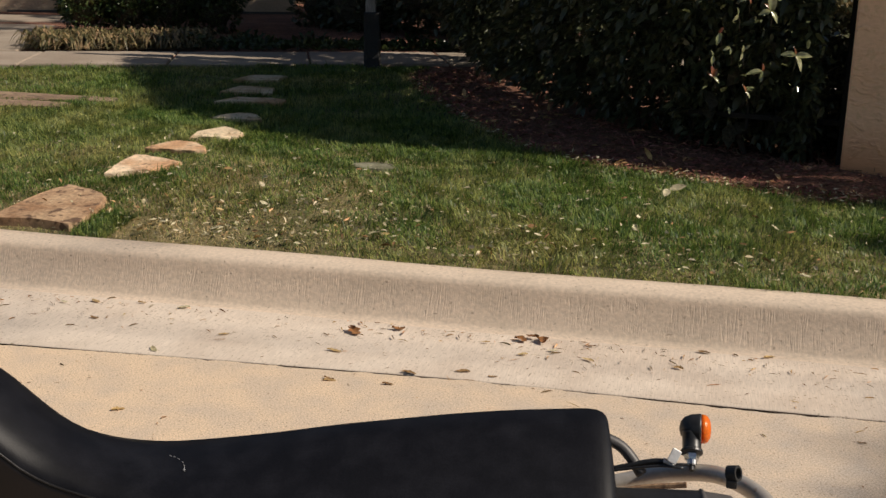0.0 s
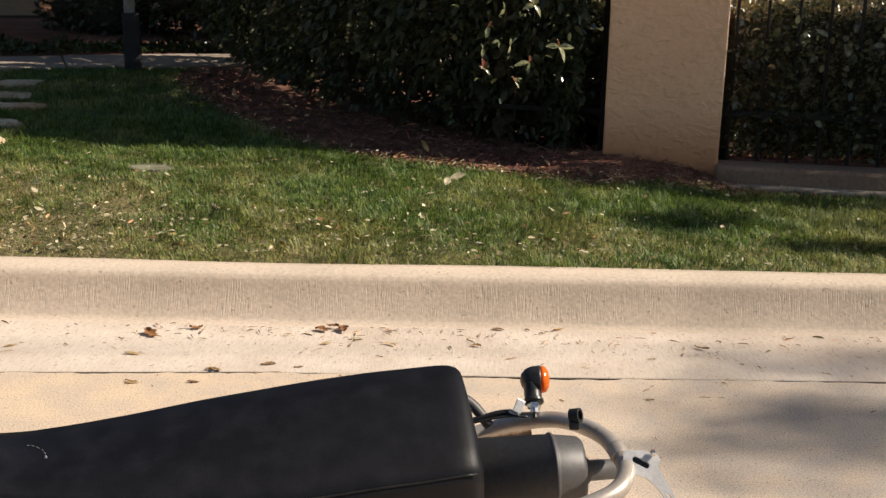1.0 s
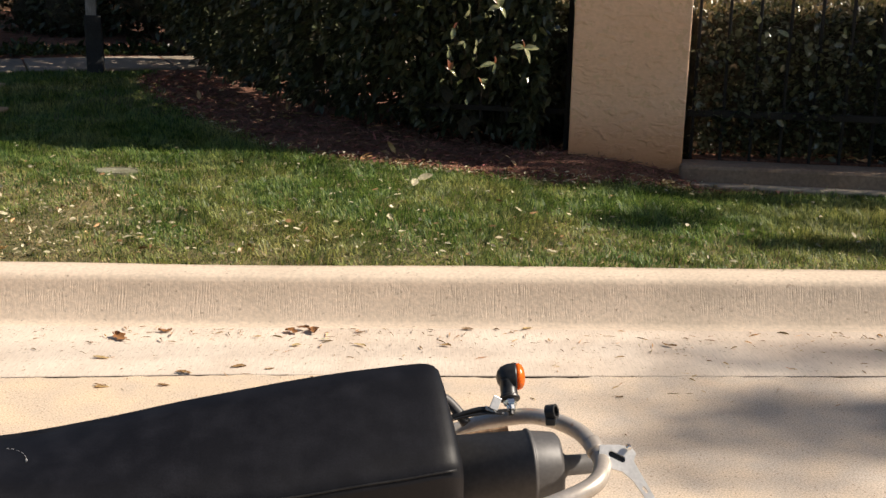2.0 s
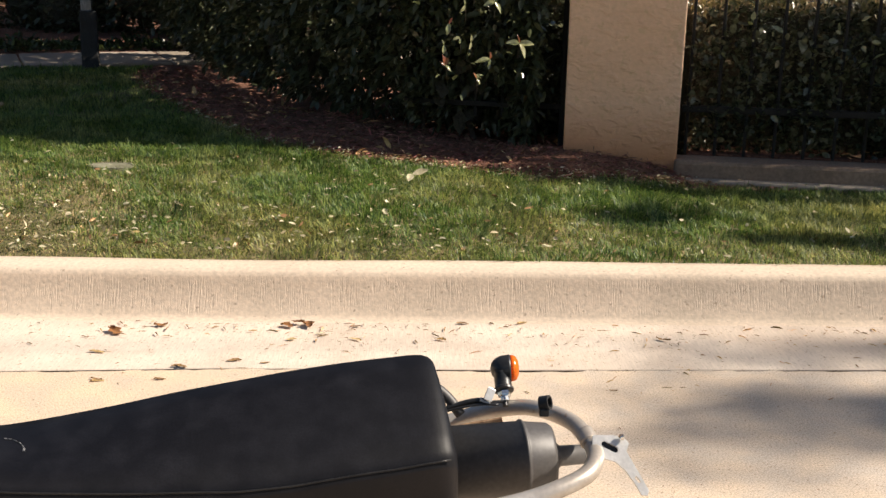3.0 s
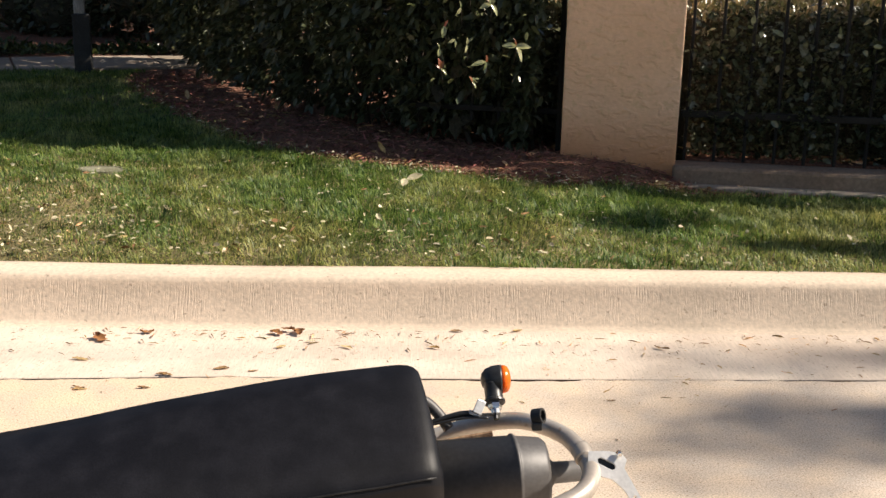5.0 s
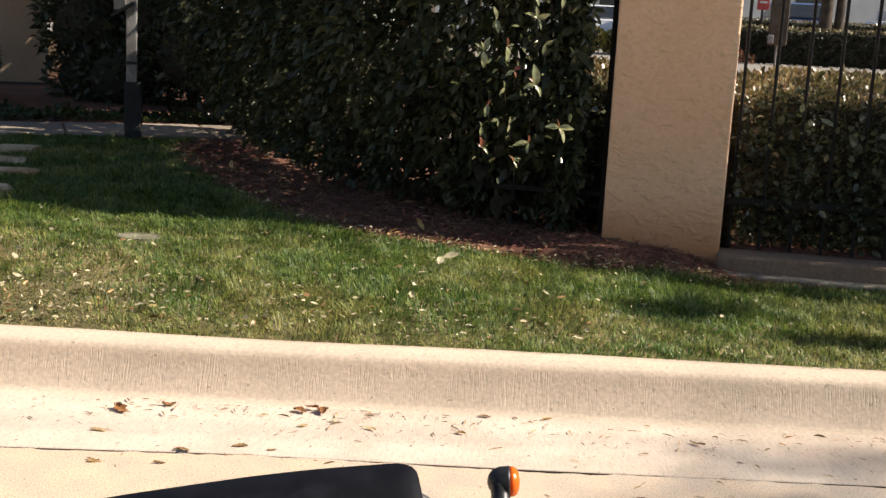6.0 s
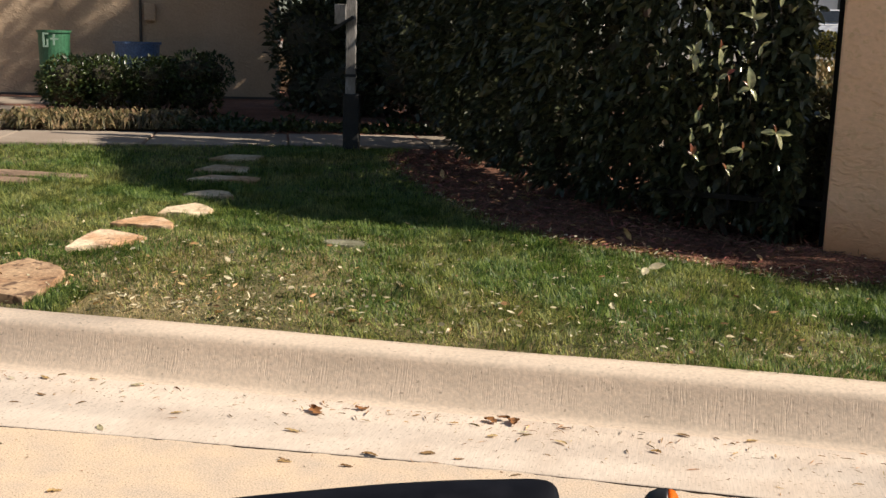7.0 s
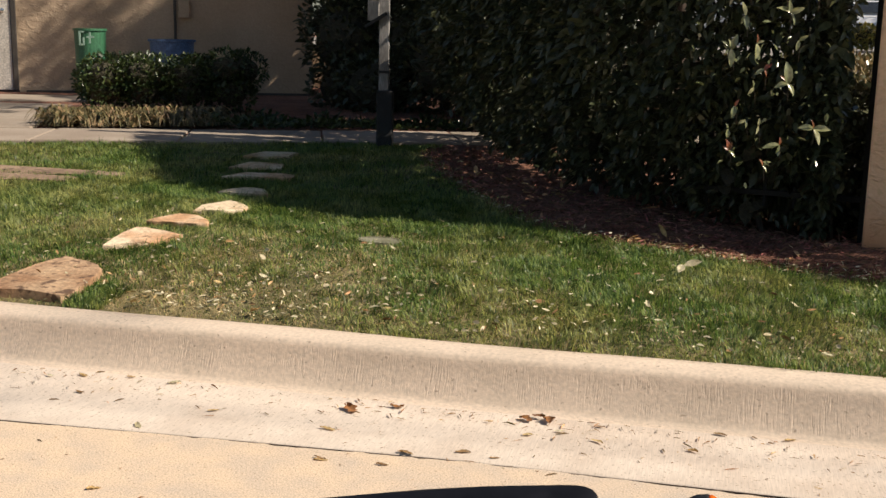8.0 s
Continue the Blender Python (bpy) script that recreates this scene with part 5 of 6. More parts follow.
STONES = [
    [(-2.68, 4.035), (-2.50, 4.04), (-2.317, 4.022), (-2.295, 4.112), (-2.346, 4.378), (-2.472, 4.449), (-2.606, 4.52), (-2.66, 4.276)],
    [(-2.549, 4.721), (-2.428, 4.775), (-2.346, 4.84), (-2.275, 4.971), (-2.461, 5.046), (-2.566, 5.063)],
    [(-2.58, 5.177), (-2.40, 5.177), (-2.256, 5.19), (-2.31, 5.29), (-2.382, 5.361), (-2.498, 5.369)],
    [(-2.46, 5.44), (-2.22, 5.53), (-2.25, 5.66), (-2.42, 5.81), (-2.50, 5.62)],
    [(-2.60, 6.02), (-2.29, 6.03), (-2.38, 6.18), (-2.52, 6.23)],
    [(-2.82, 6.55), (-2.40, 6.58), (-2.42, 6.76), (-2.76, 6.80)],
    [(-2.98, 7.0), (-2.62, 7.02), (-2.68, 7.24), (-2.95, 7.26)],
    [(-3.10, 7.50), (-2.78, 7.55), (-2.80, 7.80), (-3.06, 7.78)],
]
for k, corners in enumerate(STONES):
    cx, cy = sum(c[0] for c in corners) / len(corners), sum(c[1] for c in corners) / len(corners)
    z = float(ground(cx, cy)) + (0.034 if k == 0 else 0.024)
    single("stepping_stone", flagstone(corners, z, 0.07, k), BROWN_STONE if k == 0 else STONE, "broad stained brown stepping stone by the kerb" if k == 0 else "irregular tan sandstone stepping stone set in grass", "stepping stone", "stepping stones")
for k, (y0, y1, x0, x1) in enumerate(((6.06, 6.30, -5.4, -3.55), (6.33, 6.56, -5.5, -3.38))):
    corners = [(x0, y0 - 0.05), (x0 * 0.6 + x1 * 0.4, y0 + 0.03), (x0 * 0.3 + x1 * 0.7, y0 - 0.02), (x1, y0 + 0.07), (x1 - 0.08, y1 - 0.03), (x0 * 0.5 + x1 * 0.5, y1 + 0.02), (x0, y1)]
    z = float(ground((x0 + x1) / 2, y0)) + 0.022
    single("edging_stone", flagstone(corners, z, 0.08, 30 + k), SLATE, "long dirty brown stone slab laid in the lawn", "edging stone", "edging stones")

cz = float(ground(-1.39, 5.20))
cz -= 0.020
lid = thing("valve_box", (-1.385, 5.20, cz), "round grey valve box lid sunk in the lawn", "valve box")
part("rim", lathe([(0.108, -0.06), (0.108, 0.032), (0.096, 0.032), (0.096, 0.02)], Matrix.Translation((-1.385, 5.20, cz)) @ Matrix.Diagonal((1, 0.72, 1, 1)), 28), COVER, lid)
part("lid", lathe([(0.095, 0.018), (0.095, 0.027), (0.088, 0.031), (0.02, 0.033)], Matrix.Translation((-1.385, 5.20, cz)) @ Matrix.Diagonal((1, 0.72, 1, 1)), 28), COVER, lid)

# timber post with a small board
post = thing("timber_post", (-2.41, 8.62, 0.33), "weathered square timber post with a small board", "post")
part("shaft", box(0.078, 0.078, 2.3, Matrix.Translation((-2.415, 8.62, 0.30 + 1.15)) @ Matrix.Rotation(0.2, 4, "Z"), 0.006), TIMBER, post)
part("board", box(0.09, 0.02, 0.15, Matrix.Translation((-2.485, 8.56, 1.38)), 0.004), TIMBER, post)
# dark strip set aslant before the post
part("brace", box(0.20, 0.022, 0.024, Matrix.Translation((-2.46, 8.54, 1.31)) @ Matrix.Rotation(-0.55, 4, "Y"), 0.004), RUBBER, post, "dark slanting strip")
part("band", box(0.084, 0.084, 0.022, Matrix.Translation((-2.415, 8.62, 0.92)) @ Matrix.Rotation(0.2, 4, "Z"), 0.003), RUBBER, post, "dark band")
# collar coloured near black: the deep shade at the foot is in it
part("collar", box(0.125, 0.125, 0.48, Matrix.Translation((-2.405, 8.62, 0.54)) @ Matrix.Rotation(0.2, 4, "Z"), 0.01), RUBBER, post, "wrap round the post foot, coloured dark for the deep shade")


def bin_of(name, label, x, y, z, r, h, mat, square=False):
    b = thing(name, (x, y, z), label, "bin")
    m = Matrix.Translation((x, y, z)) @ Matrix.Rotation(radians(21), 4, "Z") @ (Matrix.Diagonal((1.5, 0.8, 1, 1)) if square else Matrix())
    part("body", lathe([(r * 0.82, 0), (r * 0.86, 0.02), (r * 0.98, h - 0.03), (r * 1.06, h - 0.028), (r * 1.06, h), (r * 0.95, h), (r * 0.9, h - 0.1)], m, 4 * 7), mat, b, smooth=False)
    return b


green = bin_of("green_bin", "green plastic garden bin with a pale mark beside the wall", -7.34, 12.55, 0.38, 0.19, 0.82, GREEN_BIN)
mk = Matrix.Translation((-7.27, 12.345, 1.07)) @ Matrix.Rotation(radians(14), 4, "Z")
part("mark", join(*(box(w, 0.006, h, mk @ Matrix.Translation((x, 0, z))) for x, z, w, h in ((-0.075, 0.015, 0.022, 0.17), (-0.045, -0.06, 0.05, 0.022), (-0.03, -0.02, 0.02, 0.09), (0.045, 0.02, 0.022, 0.13), (0.05, 0.03, 0.09, 0.022), (-0.045, 0.09, 0.05, 0.018)))), PALE_GREEN, green, "pale printed mark")
bin_of("blue_tub", "blue plastic tub standing by the wall", -6.36, 12.75, 0.38, 0.18, 0.71, BLUE_BIN, True)

lamp = thing("path_light", (1.12, 8.7, 0.40), "small grey path light on a stake behind the hedge", "path light")
part("stake", tube([(1.12, 8.7, 0.3), (1.12, 8.7, 0.93)], 0.008, 8), LAMP, lamp)
part("hood", lathe([(0.01, 0.96), (0.07, 0.935), (0.075, 0.925), (0.02, 0.925)], Matrix.Translation((1.12, 8.7, 0)), 18), LAMP, lamp)


# parked cars and the hedge before them, far beyond the fence
def car(x, y, z, turn, paint, label, tall=1.0):
    m = Matrix.Translation((x, y, z)) @ Matrix.Rotation(radians(turn), 4, "Z") @ Matrix.Diagonal((1, 1, tall, 1))
    c = thing("parked_car", (x, y, z), label, "car", "parked cars")
    outline = [(-2.2, 0.35), (-2.2, 0.75), (-2.05, 0.92), (-1.1, 0.98), (-0.55, 1.42), (0.75, 1.45), (1.5, 0.98), (2.1, 0.88), (2.22, 0.7), (2.22, 0.35)]
    bm = bmesh.new()
    sides = [[bm.verts.new(m @ Vector((px, s * (0.86 if pz < 1.1 else 0.66), pz))) for px, pz in outline] for s in (-1, 1)]
    bm.faces.new(sides[0])
    bm.faces.new(sides[1][::-1])
    for k in range(len(outline)):
        j = (k + 1) % len(outline)
        bm.faces.new((sides[0][j], sides[0][k], sides[1][k], sides[1][j]))
    bmesh.ops.recalc_face_normals(bm, faces=bm.faces)
    bmesh.ops.bevel(bm, geom=list(bm.edges), offset=0.04, segments=2, affect="EDGES", profile=0.5)
    part("body", bm, paint, c, smooth=False)
    part("windscreen", box(0.03, 1.16, 0.52, m @ Matrix.Translation((1.16, 0, 1.22)) @ Matrix.Rotation(-1.02, 4, "Y"), 0.01), GLASS, c)
    part("rear_window", box(0.03, 1.16, 0.50, m @ Matrix.Translation((-0.86, 0, 1.22)) @ Matrix.Rotation(0.9, 4, "Y"), 0.01), GLASS, c)
    for s in (-1, 1):
        part("window", box(1.5, 0.02, 0.3, m @ Matrix.Translation((0.15, s * 0.765, 1.2)) @ Matrix.Rotation(s * 0.42, 4, "X"), 0.02), GLASS, c)
        for wx in (-1.4, 1.4):
            w = part("wheel", lathe([(0.33, -0.1), (0.33, 0.1)], m @ Matrix.Translation((wx, s * 0.82, 0.33)) @ Matrix.Rotation(radians(90), 4, "X"), 24), RUBBER, c)
            part("hubcap", lathe([(0.2, -0.11), (0.2, 0.11)], m @ Matrix.Translation((wx, s * 0.82, 0.33)) @ Matrix.Rotation(radians(90), 4, "X"), 20), ALLOY, w)


car(10.4, 36.0, 0.95, 86, CAR_BLUE, "tall blue car parked beyond the far hedge", 1.28)
car(13.9, 37.0, 0.95, 88, CAR_WHITE, "white car parked beyond the far hedge")
car(4.3, 35.0, 0.95, 80, CAR_WHITE, "white car parked nose-in beyond the sunlit bush")


def hedge_row(x0, x1, y, deep, z0, z1, top):
    """Leaf places on the front, or on the top, of a long clipped hedge."""
    def pick(rng, n):
        a = x0 + (x1 - x0) * rng.rand(n)
        z = z1 + rng.normal(0, 0.02, n) if top else z0 + (z1 - z0) * rng.rand(n)
        b = y + (deep * rng.rand(n) if top else np.abs(rng.normal(0, 0.05, n)))
        return np.stack([a, b, z], 1), np.tile((0, 0, 1.0) if top else (0, -1.0, 0.1), (n, 1))
    return pick


def row_hedge(label, x0, x1, y, deep, z0, z1, n, seed):
    h = thing("clipped_hedge", ((x0 + x1) / 2, y + deep / 2, z0), label, "hedge")
    # front near black for the unlit side, top coloured as sunlit
    foliage("leaves", n, 0.07, 0.2, hedge_row(x0, x1, y, deep, z0, z1, False), seed, SHADEDHEDGE, h, shape=1.3)
    foliage("top_leaves", n // 3, 0.06, 0.2, hedge_row(x0, x1, y, deep, z0, z1, True), seed + 100, TOPLEAF, h, label="clipped top, sunlight put into its leaf colour", shape=1.2)
    # dark block added behind the leaves as the hedge's inner shade
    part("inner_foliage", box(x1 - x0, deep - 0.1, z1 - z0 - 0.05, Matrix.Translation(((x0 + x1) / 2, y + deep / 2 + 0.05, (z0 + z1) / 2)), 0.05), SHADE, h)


row_hedge("long dark clipped hedge before the parked cars", 6.2, 28.2, 26, 0.9, 0.95, 1.76, 17000, 91)
row_hedge("second low dark hedge beside the parked cars", 7.4, 13.4, 32.6, 0.7, 0.95, 2.12, 4200, 92)
shrub("sunlit_bush", "sunlit yellow-green bush beyond the hedge", [(3.5, 30.4, 1.35), (4.1, 30.6, 1.3), (2.9, 30.5, 1.28)], [0.36, 0.36, 0.34], 3000, 0.08, 64, YELLOW)
shrub("red_shrub", "small red-leaved shrub at the end of the dark hedge", [(6.1, 25.2, 1.12), (6.35, 25.1, 1.06)], [0.12, 0.10], 200, 0.06, 65, RED)

# a plain pale building with a railing, and two tree trunks, beyond the cars
far_house = thing("far_building", (20, 52, 0.95), "pale plain building wall beyond the parked cars", "building", kind="structure")
part("wall", box(44, 0.4, 5.0, Matrix.Translation((20, 52, 3.4)), 0.02), PALE_WALL, far_house)
for q in range(9):
    part("window", box(1.6, 0.1, 1.5, Matrix.Translation((2.5 + 4.4 * q, 51.78, 3.0)), 0.02), GLASS, far_house)
rail = thing("railing", (20, 46, 0.95), "thin dark railing before the pale building", "railing")
part("top_rail", box(40, 0.06, 0.06, Matrix.Translation((20, 46, 2.35))), IRON, rail)
picket = None
for q in range(160):
    if picket is None:
        picket = part("picket", box(0.04, 0.04, 1.4, Matrix.Translation((0.2, 46, 1.65))), IRON, rail).data
    else:
        one = new("picket", picket)
        one.parent = rail
        one.location = (0.25 * q, 0, 0)
tree("lot_tree", "twin-trunked tree beyond the dark hedge", (9.75, 31.0, 0.95), 6.5, 2.0, 3000, 87, size=0.16, thick=0.2)
tree("lot_tree", "tree with a dark trunk beyond the hedge", (10.15, 31.1, 0.95), 6.0, 1.8, 2000, 88, size=0.16, thick=0.15)

plate_sign = thing("red_sign", (7.55, 29.0, 0.95), "small red sign plate on a dark post beyond the hedge", "sign")
part("post", tube([(7.55, 29.03, 0.9), (7.55, 29.03, 2.6)], 0.03, 8), IRON, plate_sign)
part("plate", box(0.30, 0.02, 0.34, Matrix.Translation((7.55, 28.98, 2.44)), 0.008), SIGN_RED, plate_sign, "red plate")
part("bar", box(0.20, 0.008, 0.05, Matrix.Translation((7.55, 28.962, 2.46))), PALE_WALL, plate_sign, "pale bar")

# pale crates piled beyond the second hedge
for k in range(5):
    crate = thing("crate", (12.9, 34.4, 0.95 + 0.34 * k), "pale slatted crate in a pile beyond the hedges", "crate", "piled crates")
    part("body", box(1.0, 0.6, 0.31, Matrix.Translation((12.95 + 0.03 * (k % 2), 34.4, 1.11 + 0.34 * k)), 0.02), PALE_WALL, crate)
    part("slot", box(0.5, 0.02, 0.05, Matrix.Translation((12.95, 34.095, 1.15 + 0.34 * k)), 0.004), IRON, crate, "dark hand slot")

# small sign on a slim stake before the dark hedge
sign = thing("stake_sign", (3.37, 12.2, 0.3), "weathered grey-brown board on a slim stake behind the hedge", "sign")
part("stake", tube([(3.37, 12.2, 0.3), (3.37, 12.2, 1.7)], 0.012, 8), LAMP, sign)
part("board", box(0.19, 0.05, 0.70, Matrix.Translation((3.365, 12.17, 1.66)), 0.01), BOARD, sign)
part("lower_plate", box(0.06, 0.02, 0.09, Matrix.Translation((3.285, 12.145, 1.37)), 0.006), LAMP, sign, "small pale plate")

# ---- grass, litter ----
def clear_of_stones(x, y):
    ok = np.ones(len(x), bool)
    for c in STONES:
        c = np.array(c)
        mid = c.mean(0)
        inside = np.ones(len(x), bool)
        for k in range(len(c)):
            a, b = mid + (c[k] - mid) * 0.97, mid + (c[(k + 1) % len(c)] - mid) * 0.97
            inside &= (b[0] - a[0]) * (y - a[1]) - (b[1] - a[1]) * (x - a[0]) > 0
        ok &= ~inside
    ok &= ((x + 1.385) / 0.1) ** 2 + ((y - 5.20) / 0.075) ** 2 > 1
    ok &= ~((x < -3.7) & (((y > 6.12) & (y < 6.26)) | ((y > 6.38) & (y < 6.52))))
    return ok


def blades(n, x0, x1, y0, y1, seed, height, width, dry=False):
    rng = np.random.RandomState(seed)
    x, y = x0 + (x1 - x0) * rng.rand(n), y0 + (y1 - y0) * rng.rand(n)
    patch = 0.6 * value_noise(x, y, 2.3, 41) + 0.4 * value_noise(x, y, 7.0, 42)
    thin = np.clip((4.75 + 0.25 * np.clip((-1.4 - x) / 0.6, 0, 1) - y) / 0.8, 0, 1) * np.clip((-0.7 - x) / 0.7, 0.42, 1) * np.clip((x + 3.1) / 0.4, 0.25, 1)
    worn = 0.8 * value_noise(x, y, 3.7, 46) * np.clip((5.5 - y) / 0.5, 0, 1) * np.clip((-0.8 - x) / 0.5, 0, 1)
    thin = np.maximum(thin, worn)
    keep = rng.rand(n) < np.clip(0.45 + 0.9 * patch - 0.75 * thin, 0.08, 1)
    if dry:
        keep = rng.rand(n) < np.clip(1.2 * thin + 0.12 * patch, 0, 1)
    edge = rng.normal(0, 0.04, n)
    keep &= ~in_bed(x + edge, y + edge) & (off_walk(x, y) < -0.01) & clear_of_stones(x, y)
    wallfront = 5.56 - 0.1763 * (x - 1.38) - 0.012
    keep &= ~((x > 1.3) & (y > wallfront))
    x, y, thin = x[keep], y[keep], thin[keep]
    n = len(x)
    tall = height * (0.4 + 0.6 * value_noise(x, y, 3.1, 43) + 0.5 * value_noise(x, y, 15.0, 44)) * rng.lognormal(0, 0.25, n) * (1 - 0.35 * thin)
    turn = 9.0 * value_noise(x, y, 9.0, 45) + rng.normal(0, 0.9, n)
    lean = tall * np.abs(rng.normal(0.75, 0.45, n))
    d = np.stack([np.cos(turn), np.sin(turn)], 1)
    side = np.stack([-d[:, 1], d[:, 0], np.zeros(n)], 1) * (width * (0.7 + 0.6 * rng.rand(n)))[:, None]
    root = np.stack([x, y, ground(x, y) - 0.004], 1)
    mid = root + np.stack([d[:, 0] * lean * 0.35, d[:, 1] * lean * 0.35, tall * 0.55], 1)
    tip = root + np.stack([d[:, 0] * lean, d[:, 1] * lean, tall * (1.0 - 0.25 * np.minimum(lean / tall, 2))], 1)
    v = np.stack([root - side, root + side, mid - side * 0.7, mid + side * 0.7, tip], 1)
    t = np.array([(0, 1, 3), (0, 3, 2), (2, 3, 4)])[None] + (np.arange(n) * 5)[:, None, None]
    return v.reshape(-1, 3), t.reshape(-1, 3)


v, t = blades(395000, -4.6, 3.4, 3.962, 6.4, 101, 0.034, 0.0021)
tagged(placed("lawn_grass", from_arrays("lawn_grass", v, t), GRASS, None), "short green lawn grass with thin yellowed patches by the kerb", "grass", kind="stuff")
v, t = blades(170000, -7.5, -0.2, 6.4, 9.2, 102, 0.034, 0.0024)
tagged(placed("lawn_grass", from_arrays("lawn_grass", v, t), GRASS, None), "green lawn grass reaching the pavement, mostly in shade", "grass", kind="stuff")

v, t = blades(15000, -2.29, -2.13, 3.97, 4.22, 104, 0.06, 0.0022)
tagged(placed("grass_tuft", from_arrays("grass_tuft", v, t), GRASS, None), "taller tuft of grass beside the brown stepping stone", "grass", kind="stuff")
v, t = blades(110000, -3.2, 3.4, 3.962, 5.4, 103, 0.020, 0.0017, True)
tagged(placed("dry_grass", from_arrays("dry_grass", v, t), STRAW, None), "straw-coloured dry grass in the thin lawn by the kerb", "grass", kind="stuff")


def litter(name, n, pick, size, mat, seed, label, shape=0.62, tilt=True):
    """Fallen leaves lying flat on what is below them."""
    rng = np.random.RandomState(seed)
    p = pick(rng, n)
    ways = np.stack([rng.normal(0, 1, n), rng.normal(0, 1, n), rng.normal(0, 0.26, n) if tilt else rng.rand(n) * 0.05], 1)
    sizes = size * np.minimum(rng.lognormal(0, 0.45, n), 1.8)
    v, t = leaves(p, ways, sizes, rng, shape * (0.6 + 0.8 * rng.rand(n)), roll=0.6 if tilt else 0.2)
    return tagged(placed(name, from_arrays(name, v, t), mat, None), label, "leaf litter", kind="stuff")


def on_lawn(rng, n):
    x, y = rng.normal(-0.9, 1.3, n), 4.0 + np.abs(rng.normal(0, 0.55, n))
    return np.stack([x, y, ground(x, y) + 0.018 + 0.018 * rng.rand(n)], 1)


def over_lawn(rng, n):
    x, y = -3.5 + 6 * rng.rand(n), 4.0 + 1.6 * rng.rand(n)
    return np.stack([x, y, ground(x, y) + 0.026 + 0.018 * rng.rand(n)], 1)


litter("leaf_litter", 520, on_lawn, 0.020, PALE, 111, "pale dry leaf bits in the grass by the kerb", 0.9)


def thin_patch(rng, n):
    """The thin, littered grass between the stepping stones and the kerb."""
    x, y = rng.normal(-1.68, 0.38, n), 4.02 + np.abs(rng.normal(0, 0.36, n))
    return np.stack([x, y, ground(x, y) + 0.008 + 0.014 * rng.rand(n)], 1)


litter("leaf_litter", 260, thin_patch, 0.019, PALE, 126, "pale dry leaves gathered in the thin grass", 0.6)
litter("leaf_litter", 90, thin_patch, 0.024, DRY, 127, "tan dry leaves gathered in the thin grass", 0.55)
litter("leaf_litter", 240, over_lawn, 0.016, PALE, 112, "scattered pale dry leaf bits on the lawn", 0.95)
litter("leaf_litter", 190, on_lawn, 0.024, OLIVE, 113, "brown leaf bits in the thin grass")
litter("leaf_litter", 120, over_lawn, 0.018, PALE, 123, "scattered narrow pale leaf bits on the lawn", 0.5)


def in_mulch(rng, n):
    x, y = -2.0 + 4.8 * rng.rand(n), 5.25 + 3.4 * rng.rand(n)
    ok = in_bed(x, y) & (y < np.interp(x, EDGE_X, EDGE_Y) + 1.3)
    x, y = x[ok], y[ok]
    k = rng.randint(0, len(x), n)
    x, y = x[k] + rng.normal(0, 0.02, n), y[k] + rng.normal(0, 0.02, n)
    return np.stack([x, y, ground(x, y) + 0.004 + 0.012 * rng.rand(n)], 1)


litter("bark_chips", 15000, in_mulch, 0.030, CHIP, 114, "brown shredded bark mulch under the hedge", 0.30)


def mulch_edge(rng, n):
    """Along the ragged line where the lawn meets the mulch."""
    x = -1.9 + 3.3 * rng.rand(n) ** 0.8
    y = np.interp(x, EDGE_X, EDGE_Y) + rng.normal(0.03, 0.05, n)
    return np.stack([x, y, ground(x, y) + 0.012 + 0.014 * rng.rand(n)], 1)


litter("leaf_litter", 520, mulch_edge, 0.020, PALE, 124, "pale dry bits along the edge of the mulch", 0.5)
litter("leaf_litter", 420, mulch_edge, 0.026, OLIVE, 125, "brown bits along the edge of the mulch", 0.4)
litter("leaf_litter", 260, in_mulch, 0.045, DRY, 115, "dry tan leaves lying on the mulch")


def behind_fence(rng, n):
    a, b = 5.0 * rng.rand(n), 0.05 + 0.22 * rng.rand(n)
    q = np.stack([a, b, np.zeros(n)], 1) @ np.array(FENCE.to_3x3()).T + np.array(FENCE.translation)
    q[:, 2] = 0.265 + 0.01 * rng.rand(n) + np.where(rng.rand(n) < 0.2, 0.45 * rng.rand(n), 0)
    return q


part("bed_soil", box(5.1, 0.5, 0.12, FENCE @ Matrix.Translation((2.6, 0.29, 0.203))), MULCH_BED, None)
tagged(bpy.data.objects["bed_soil"], "brown mulch strip behind the low wall", "mulch", kind="structure")
litter("leaf_litter", 90, behind_fence, 0.05, DRY, 116, "dry leaves caught behind the low wall")


def in_gutter(rng, n):
    x = -4 + 7.5 * rng.rand(n)
    y = np.where(rng.rand(n) < 0.75, 3.70 - np.abs(rng.normal(0, 0.13, n)), 3.05 + 0.65 * rng.rand(n))
    return np.stack([x, y, 0.001 + 0.002 * rng.rand(n)], 1)


litter("gutter_litter", 110, in_gutter, 0.020, OLIVE, 117, "brown leaf shreds lying in the gutter", 0.2, False)
litter("gutter_litter", 230, in_gutter, 0.025, DRY, 118, "tan leaf shreds lying in the gutter", 0.22, False)
litter("gutter_litter", 330, in_gutter, 0.028, TWIG, 121, "thin straw-like twigs lying in the gutter", 0.10, False)
litter("gutter_litter", 420, in_gutter, 0.008, OLIVE, 128, "tiny dark crumbs of leaf in the gutter", 0.6, False)


def on_street(rng, n):
    return np.stack([-3 + 6 * rng.rand(n), 1.6 + 1.6 * rng.rand(n), 0.002 + 0.001 * rng.rand(n)], 1)


litter("street_litter", 34, on_street, 0.018, OLIVE, 119, "few brown leaf bits on the street", 0.5, False)
litter("street_litter", 260, on_street, 0.007, OLIVE, 122, "tiny dark specks of leaf and grit on the street", 0.7, False)

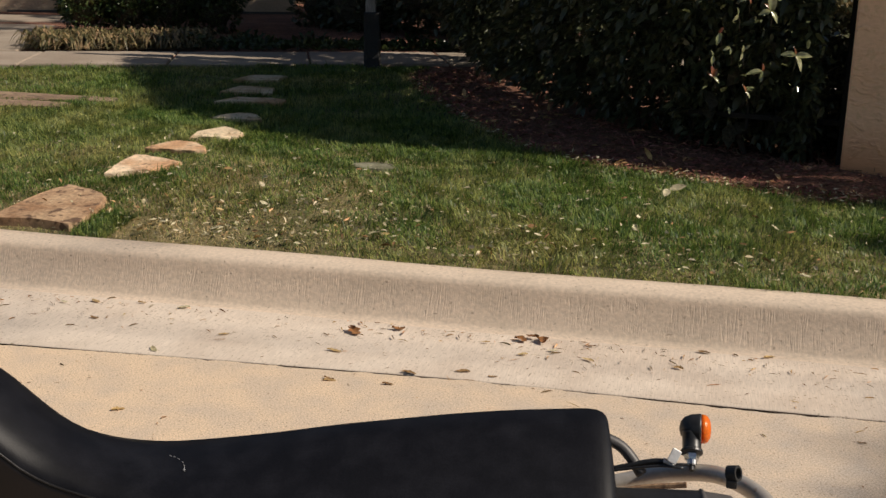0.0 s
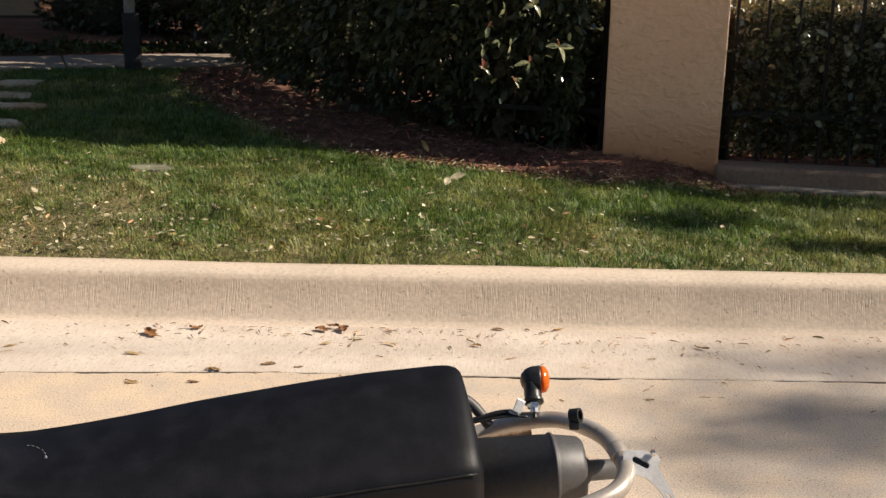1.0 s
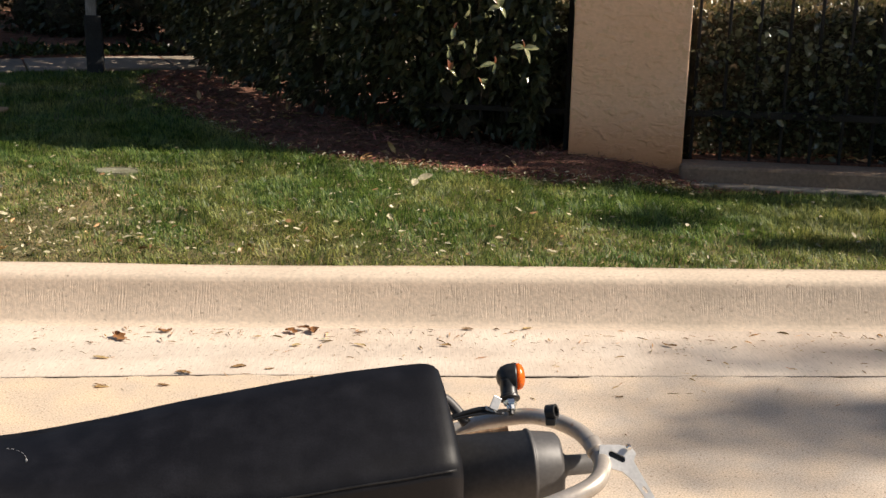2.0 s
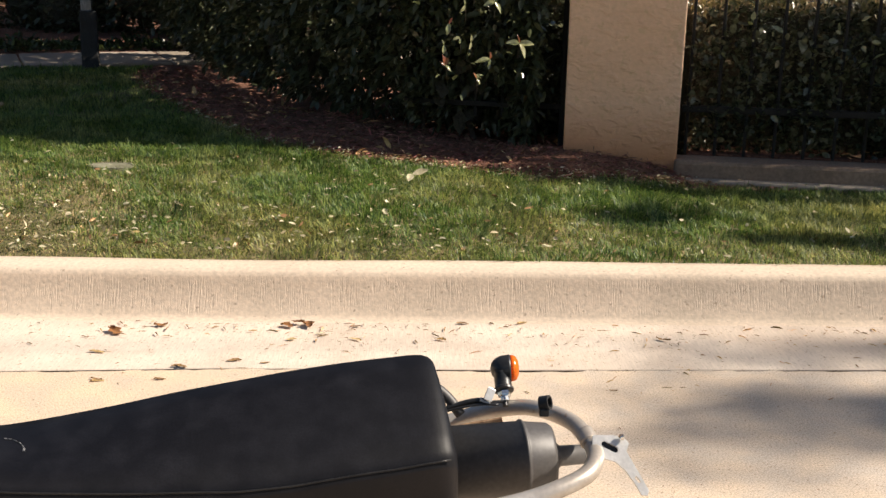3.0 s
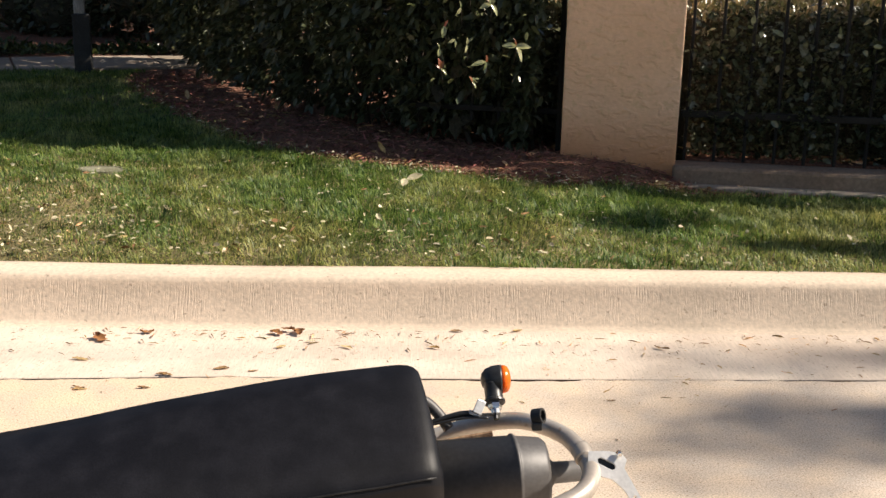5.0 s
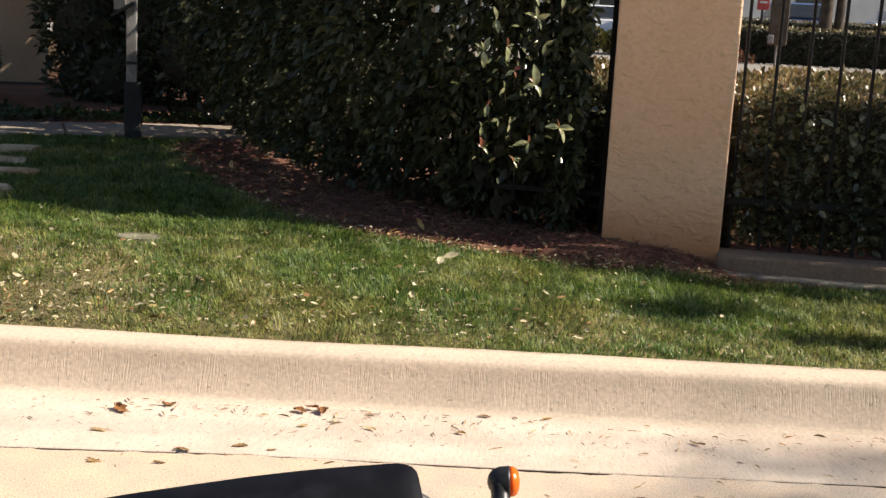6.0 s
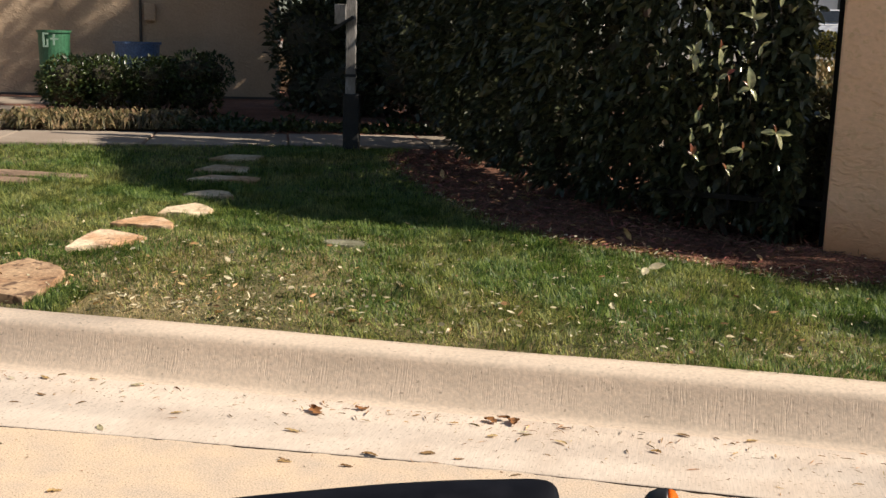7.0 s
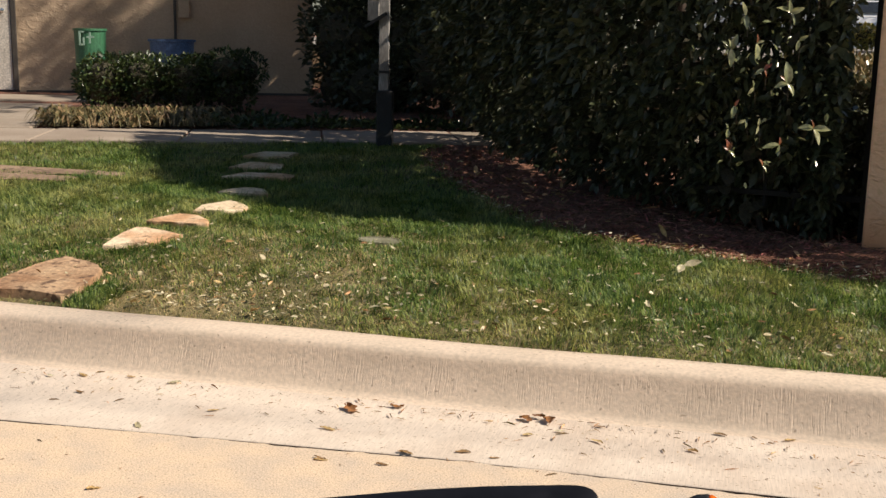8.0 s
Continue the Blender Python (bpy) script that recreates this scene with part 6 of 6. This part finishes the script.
def crumpled(size, wide, seed, lobed):
    """A dry curled leaf with an uneven rim, lying on z = 0."""
    rs = random.Random(seed)
    ph, twist = rs.uniform(0, 6), rs.uniform(-0.5, 0.5)
    bm = bmesh.new()
    rows_ = []
    for i in range(13):
        s = i / 12
        w = wide / 2 * math.sin(math.pi * min(max(s, 0.02), 0.98)) ** 0.7 * (1 + (0.38 * math.sin(s * 19 + ph) if lobed else 0.08 * math.sin(s * 23 + ph)))
        row = []
        for e in (-1, -0.6, -0.2, 0.2, 0.6, 1):
            curl = (0.30 if lobed else 0.16) * abs(e) ** 1.6 * wide * (0.6 + 0.5 * math.sin(s * 5 + ph)) + 0.10 * size * max(s - 0.6, 0) ** 1.2 * rs.uniform(0.8, 1.2)
            row.append(bm.verts.new((e * w + twist * size * (s - 0.5) ** 2, (s - 0.5) * size, 0.001 + curl + rs.uniform(0, 0.0015))))
        rows_.append(row)
    for a_, b_ in zip(rows_, rows_[1:]):
        for q in range(5):
            bm.faces.new((a_[q], a_[q + 1], b_[q + 1], b_[q]))
    return bm


for k, (x, y, z, turn, size, mat, label) in enumerate([
    (-0.977, 3.589, 0.004, 40, 0.062, RUSSET, "curled russet leaf lying in the gutter"),
    (-0.840, 3.660, 0.004, 100, 0.040, RUSSET, "small russet leaf standing in the gutter"),
    (-0.335, 3.672, 0.006, 10, 0.056, RUSSET, "crumpled russet oak leaf in the gutter"),
    (-0.405, 3.662, 0.005, 240, 0.046, RUSSET, "dark crumpled oak leaf in the gutter"),
    (-0.372, 3.690, 0.010, 75, 0.040, RUSSET, "crumpled russet oak leaf in the gutter"),
    (0.623, 3.096, 0.004, 75, 0.022, OLIVE, "curled brown leaf on the street"),
    (-0.926, 3.160, 0.004, 80, 0.032, OLIVE, "curled brown leaf on the street by the joint"),
    (-0.738, 3.164, 0.004, 95, 0.032, OLIVE, "flat brown leaf on the street by the joint"),
    (0.874, 3.553, 0.004, 60, 0.045, OLIVE, "narrow olive leaf in the gutter"),
    (-0.164, 3.535, 0.004, 60, 0.042, DRY, "yellow-brown leaf in the gutter"),
    (-0.986, 3.398, 0.004, 80, 0.048, DRY, "yellow-tan leaf in the gutter"),
    (-0.70, 3.27, 0.004, 85, 0.045, OLIVE, "olive leaf lying across the joint"),
]):
    bm = crumpled(size * 1.15, size * (0.6 if mat is RUSSET else 0.36), 300 + k, mat is not DRY)
    bmesh.ops.transform(bm, matrix=Matrix.Translation((x, y, z - 0.003)) @ Matrix.Rotation(radians(turn), 4, "Z"), verts=bm.verts)
    single("fallen_leaf", bm, mat, label, "leaf", "fallen leaves", smooth=True)
x, y = 0.028, 5.0
for turn, length, off in ((-75, 0.072, 0.0), (-200, 0.046, -0.006)):
    bm = leaf_mesh(length, 0.034, -0.12, 400 + turn, 0.4)
    bmesh.ops.transform(bm, matrix=Matrix.Translation((x + off, y, float(ground(x, y)) + 0.062)) @ Matrix.Rotation(0.75, 4, "X") @ Matrix.Rotation(radians(turn), 4, "Z"), verts=bm.verts)
    single("fallen_leaf", bm, PALE, "folded pale leaf lying on the grass", "leaf", "fallen leaves", smooth=True)

# larger dry leaves caught in the grass, and curled bits in the gutter
rs = random.Random(33)
ON_GRASS = [(-1.51, 4.05), (-2.01, 4.04), (-1.64, 4.43), (-1.34, 4.34), (-1.39, 4.05), (-1.72, 4.11), (-2.15, 4.35), (-1.70, 4.66), (-1.28, 4.34), (-0.09, 4.49), (0.46, 4.69), (-1.96, 4.22),
            (-2.05, 4.55), (-1.09, 4.19), (-0.07, 4.24), (0.54, 4.10), (-1.54, 4.69), (-1.80, 4.53)]
for k, (x, y) in enumerate(ON_GRASS):
    size = rs.uniform(0.032, 0.048) * (1.3 if k < 2 else 1)
    bm = crumpled(size, size * 0.62, 500 + k, k % 3 == 0)
    m = Matrix.Translation((x, y, float(ground(x, y)) + 0.026)) @ Matrix.Rotation(rs.uniform(0, 6.28), 4, "Z") @ Matrix.Rotation(rs.uniform(-0.5, 0.5), 4, "X")
    bmesh.ops.transform(bm, matrix=m, verts=bm.verts)
    single("fallen_leaf", bm, DRY if k in (0, 1) else PALE, "curled tan leaf in the grass by the kerb" if k in (0, 1) else "curled pale dry leaf in the grass", "leaf", "fallen leaves", smooth=True)
IN_GUTTER = [(-1.83, 3.69), (-1.91, 3.49), (-2.00, 3.66), (-2.11, 3.62), (0.41, 3.72), (-0.17, 3.67), (-0.38, 3.53), (-0.29, 3.59), (-0.52, 3.61), (0.20, 3.71), (-1.40, 3.45), (-1.56, 3.25), (0.12, 3.54),
             (-0.44, 3.31), (-0.92, 3.15), (-1.66, 3.68), (-1.43, 2.78), (-0.54, 3.33)]
for k, (x, y) in enumerate(IN_GUTTER):
    size = rs.uniform(0.03, 0.05)
    bm = crumpled(size, size * rs.uniform(0.3, 0.5), 540 + k, k % 4 == 0)
    bmesh.ops.transform(bm, matrix=Matrix.Translation((x, y, 0.0)) @ Matrix.Rotation(radians(90 + rs.uniform(-50, 50)), 4, "Z"), verts=bm.verts)
    single("fallen_leaf", bm, (DRY, OLIVE, DRY, PALE)[k % 4], ("curled tan leaf in the gutter", "curled brown leaf in the gutter", "narrow tan leaf in the gutter", "pale dry leaf in the gutter")[k % 4], "leaf", "fallen leaves", smooth=True)
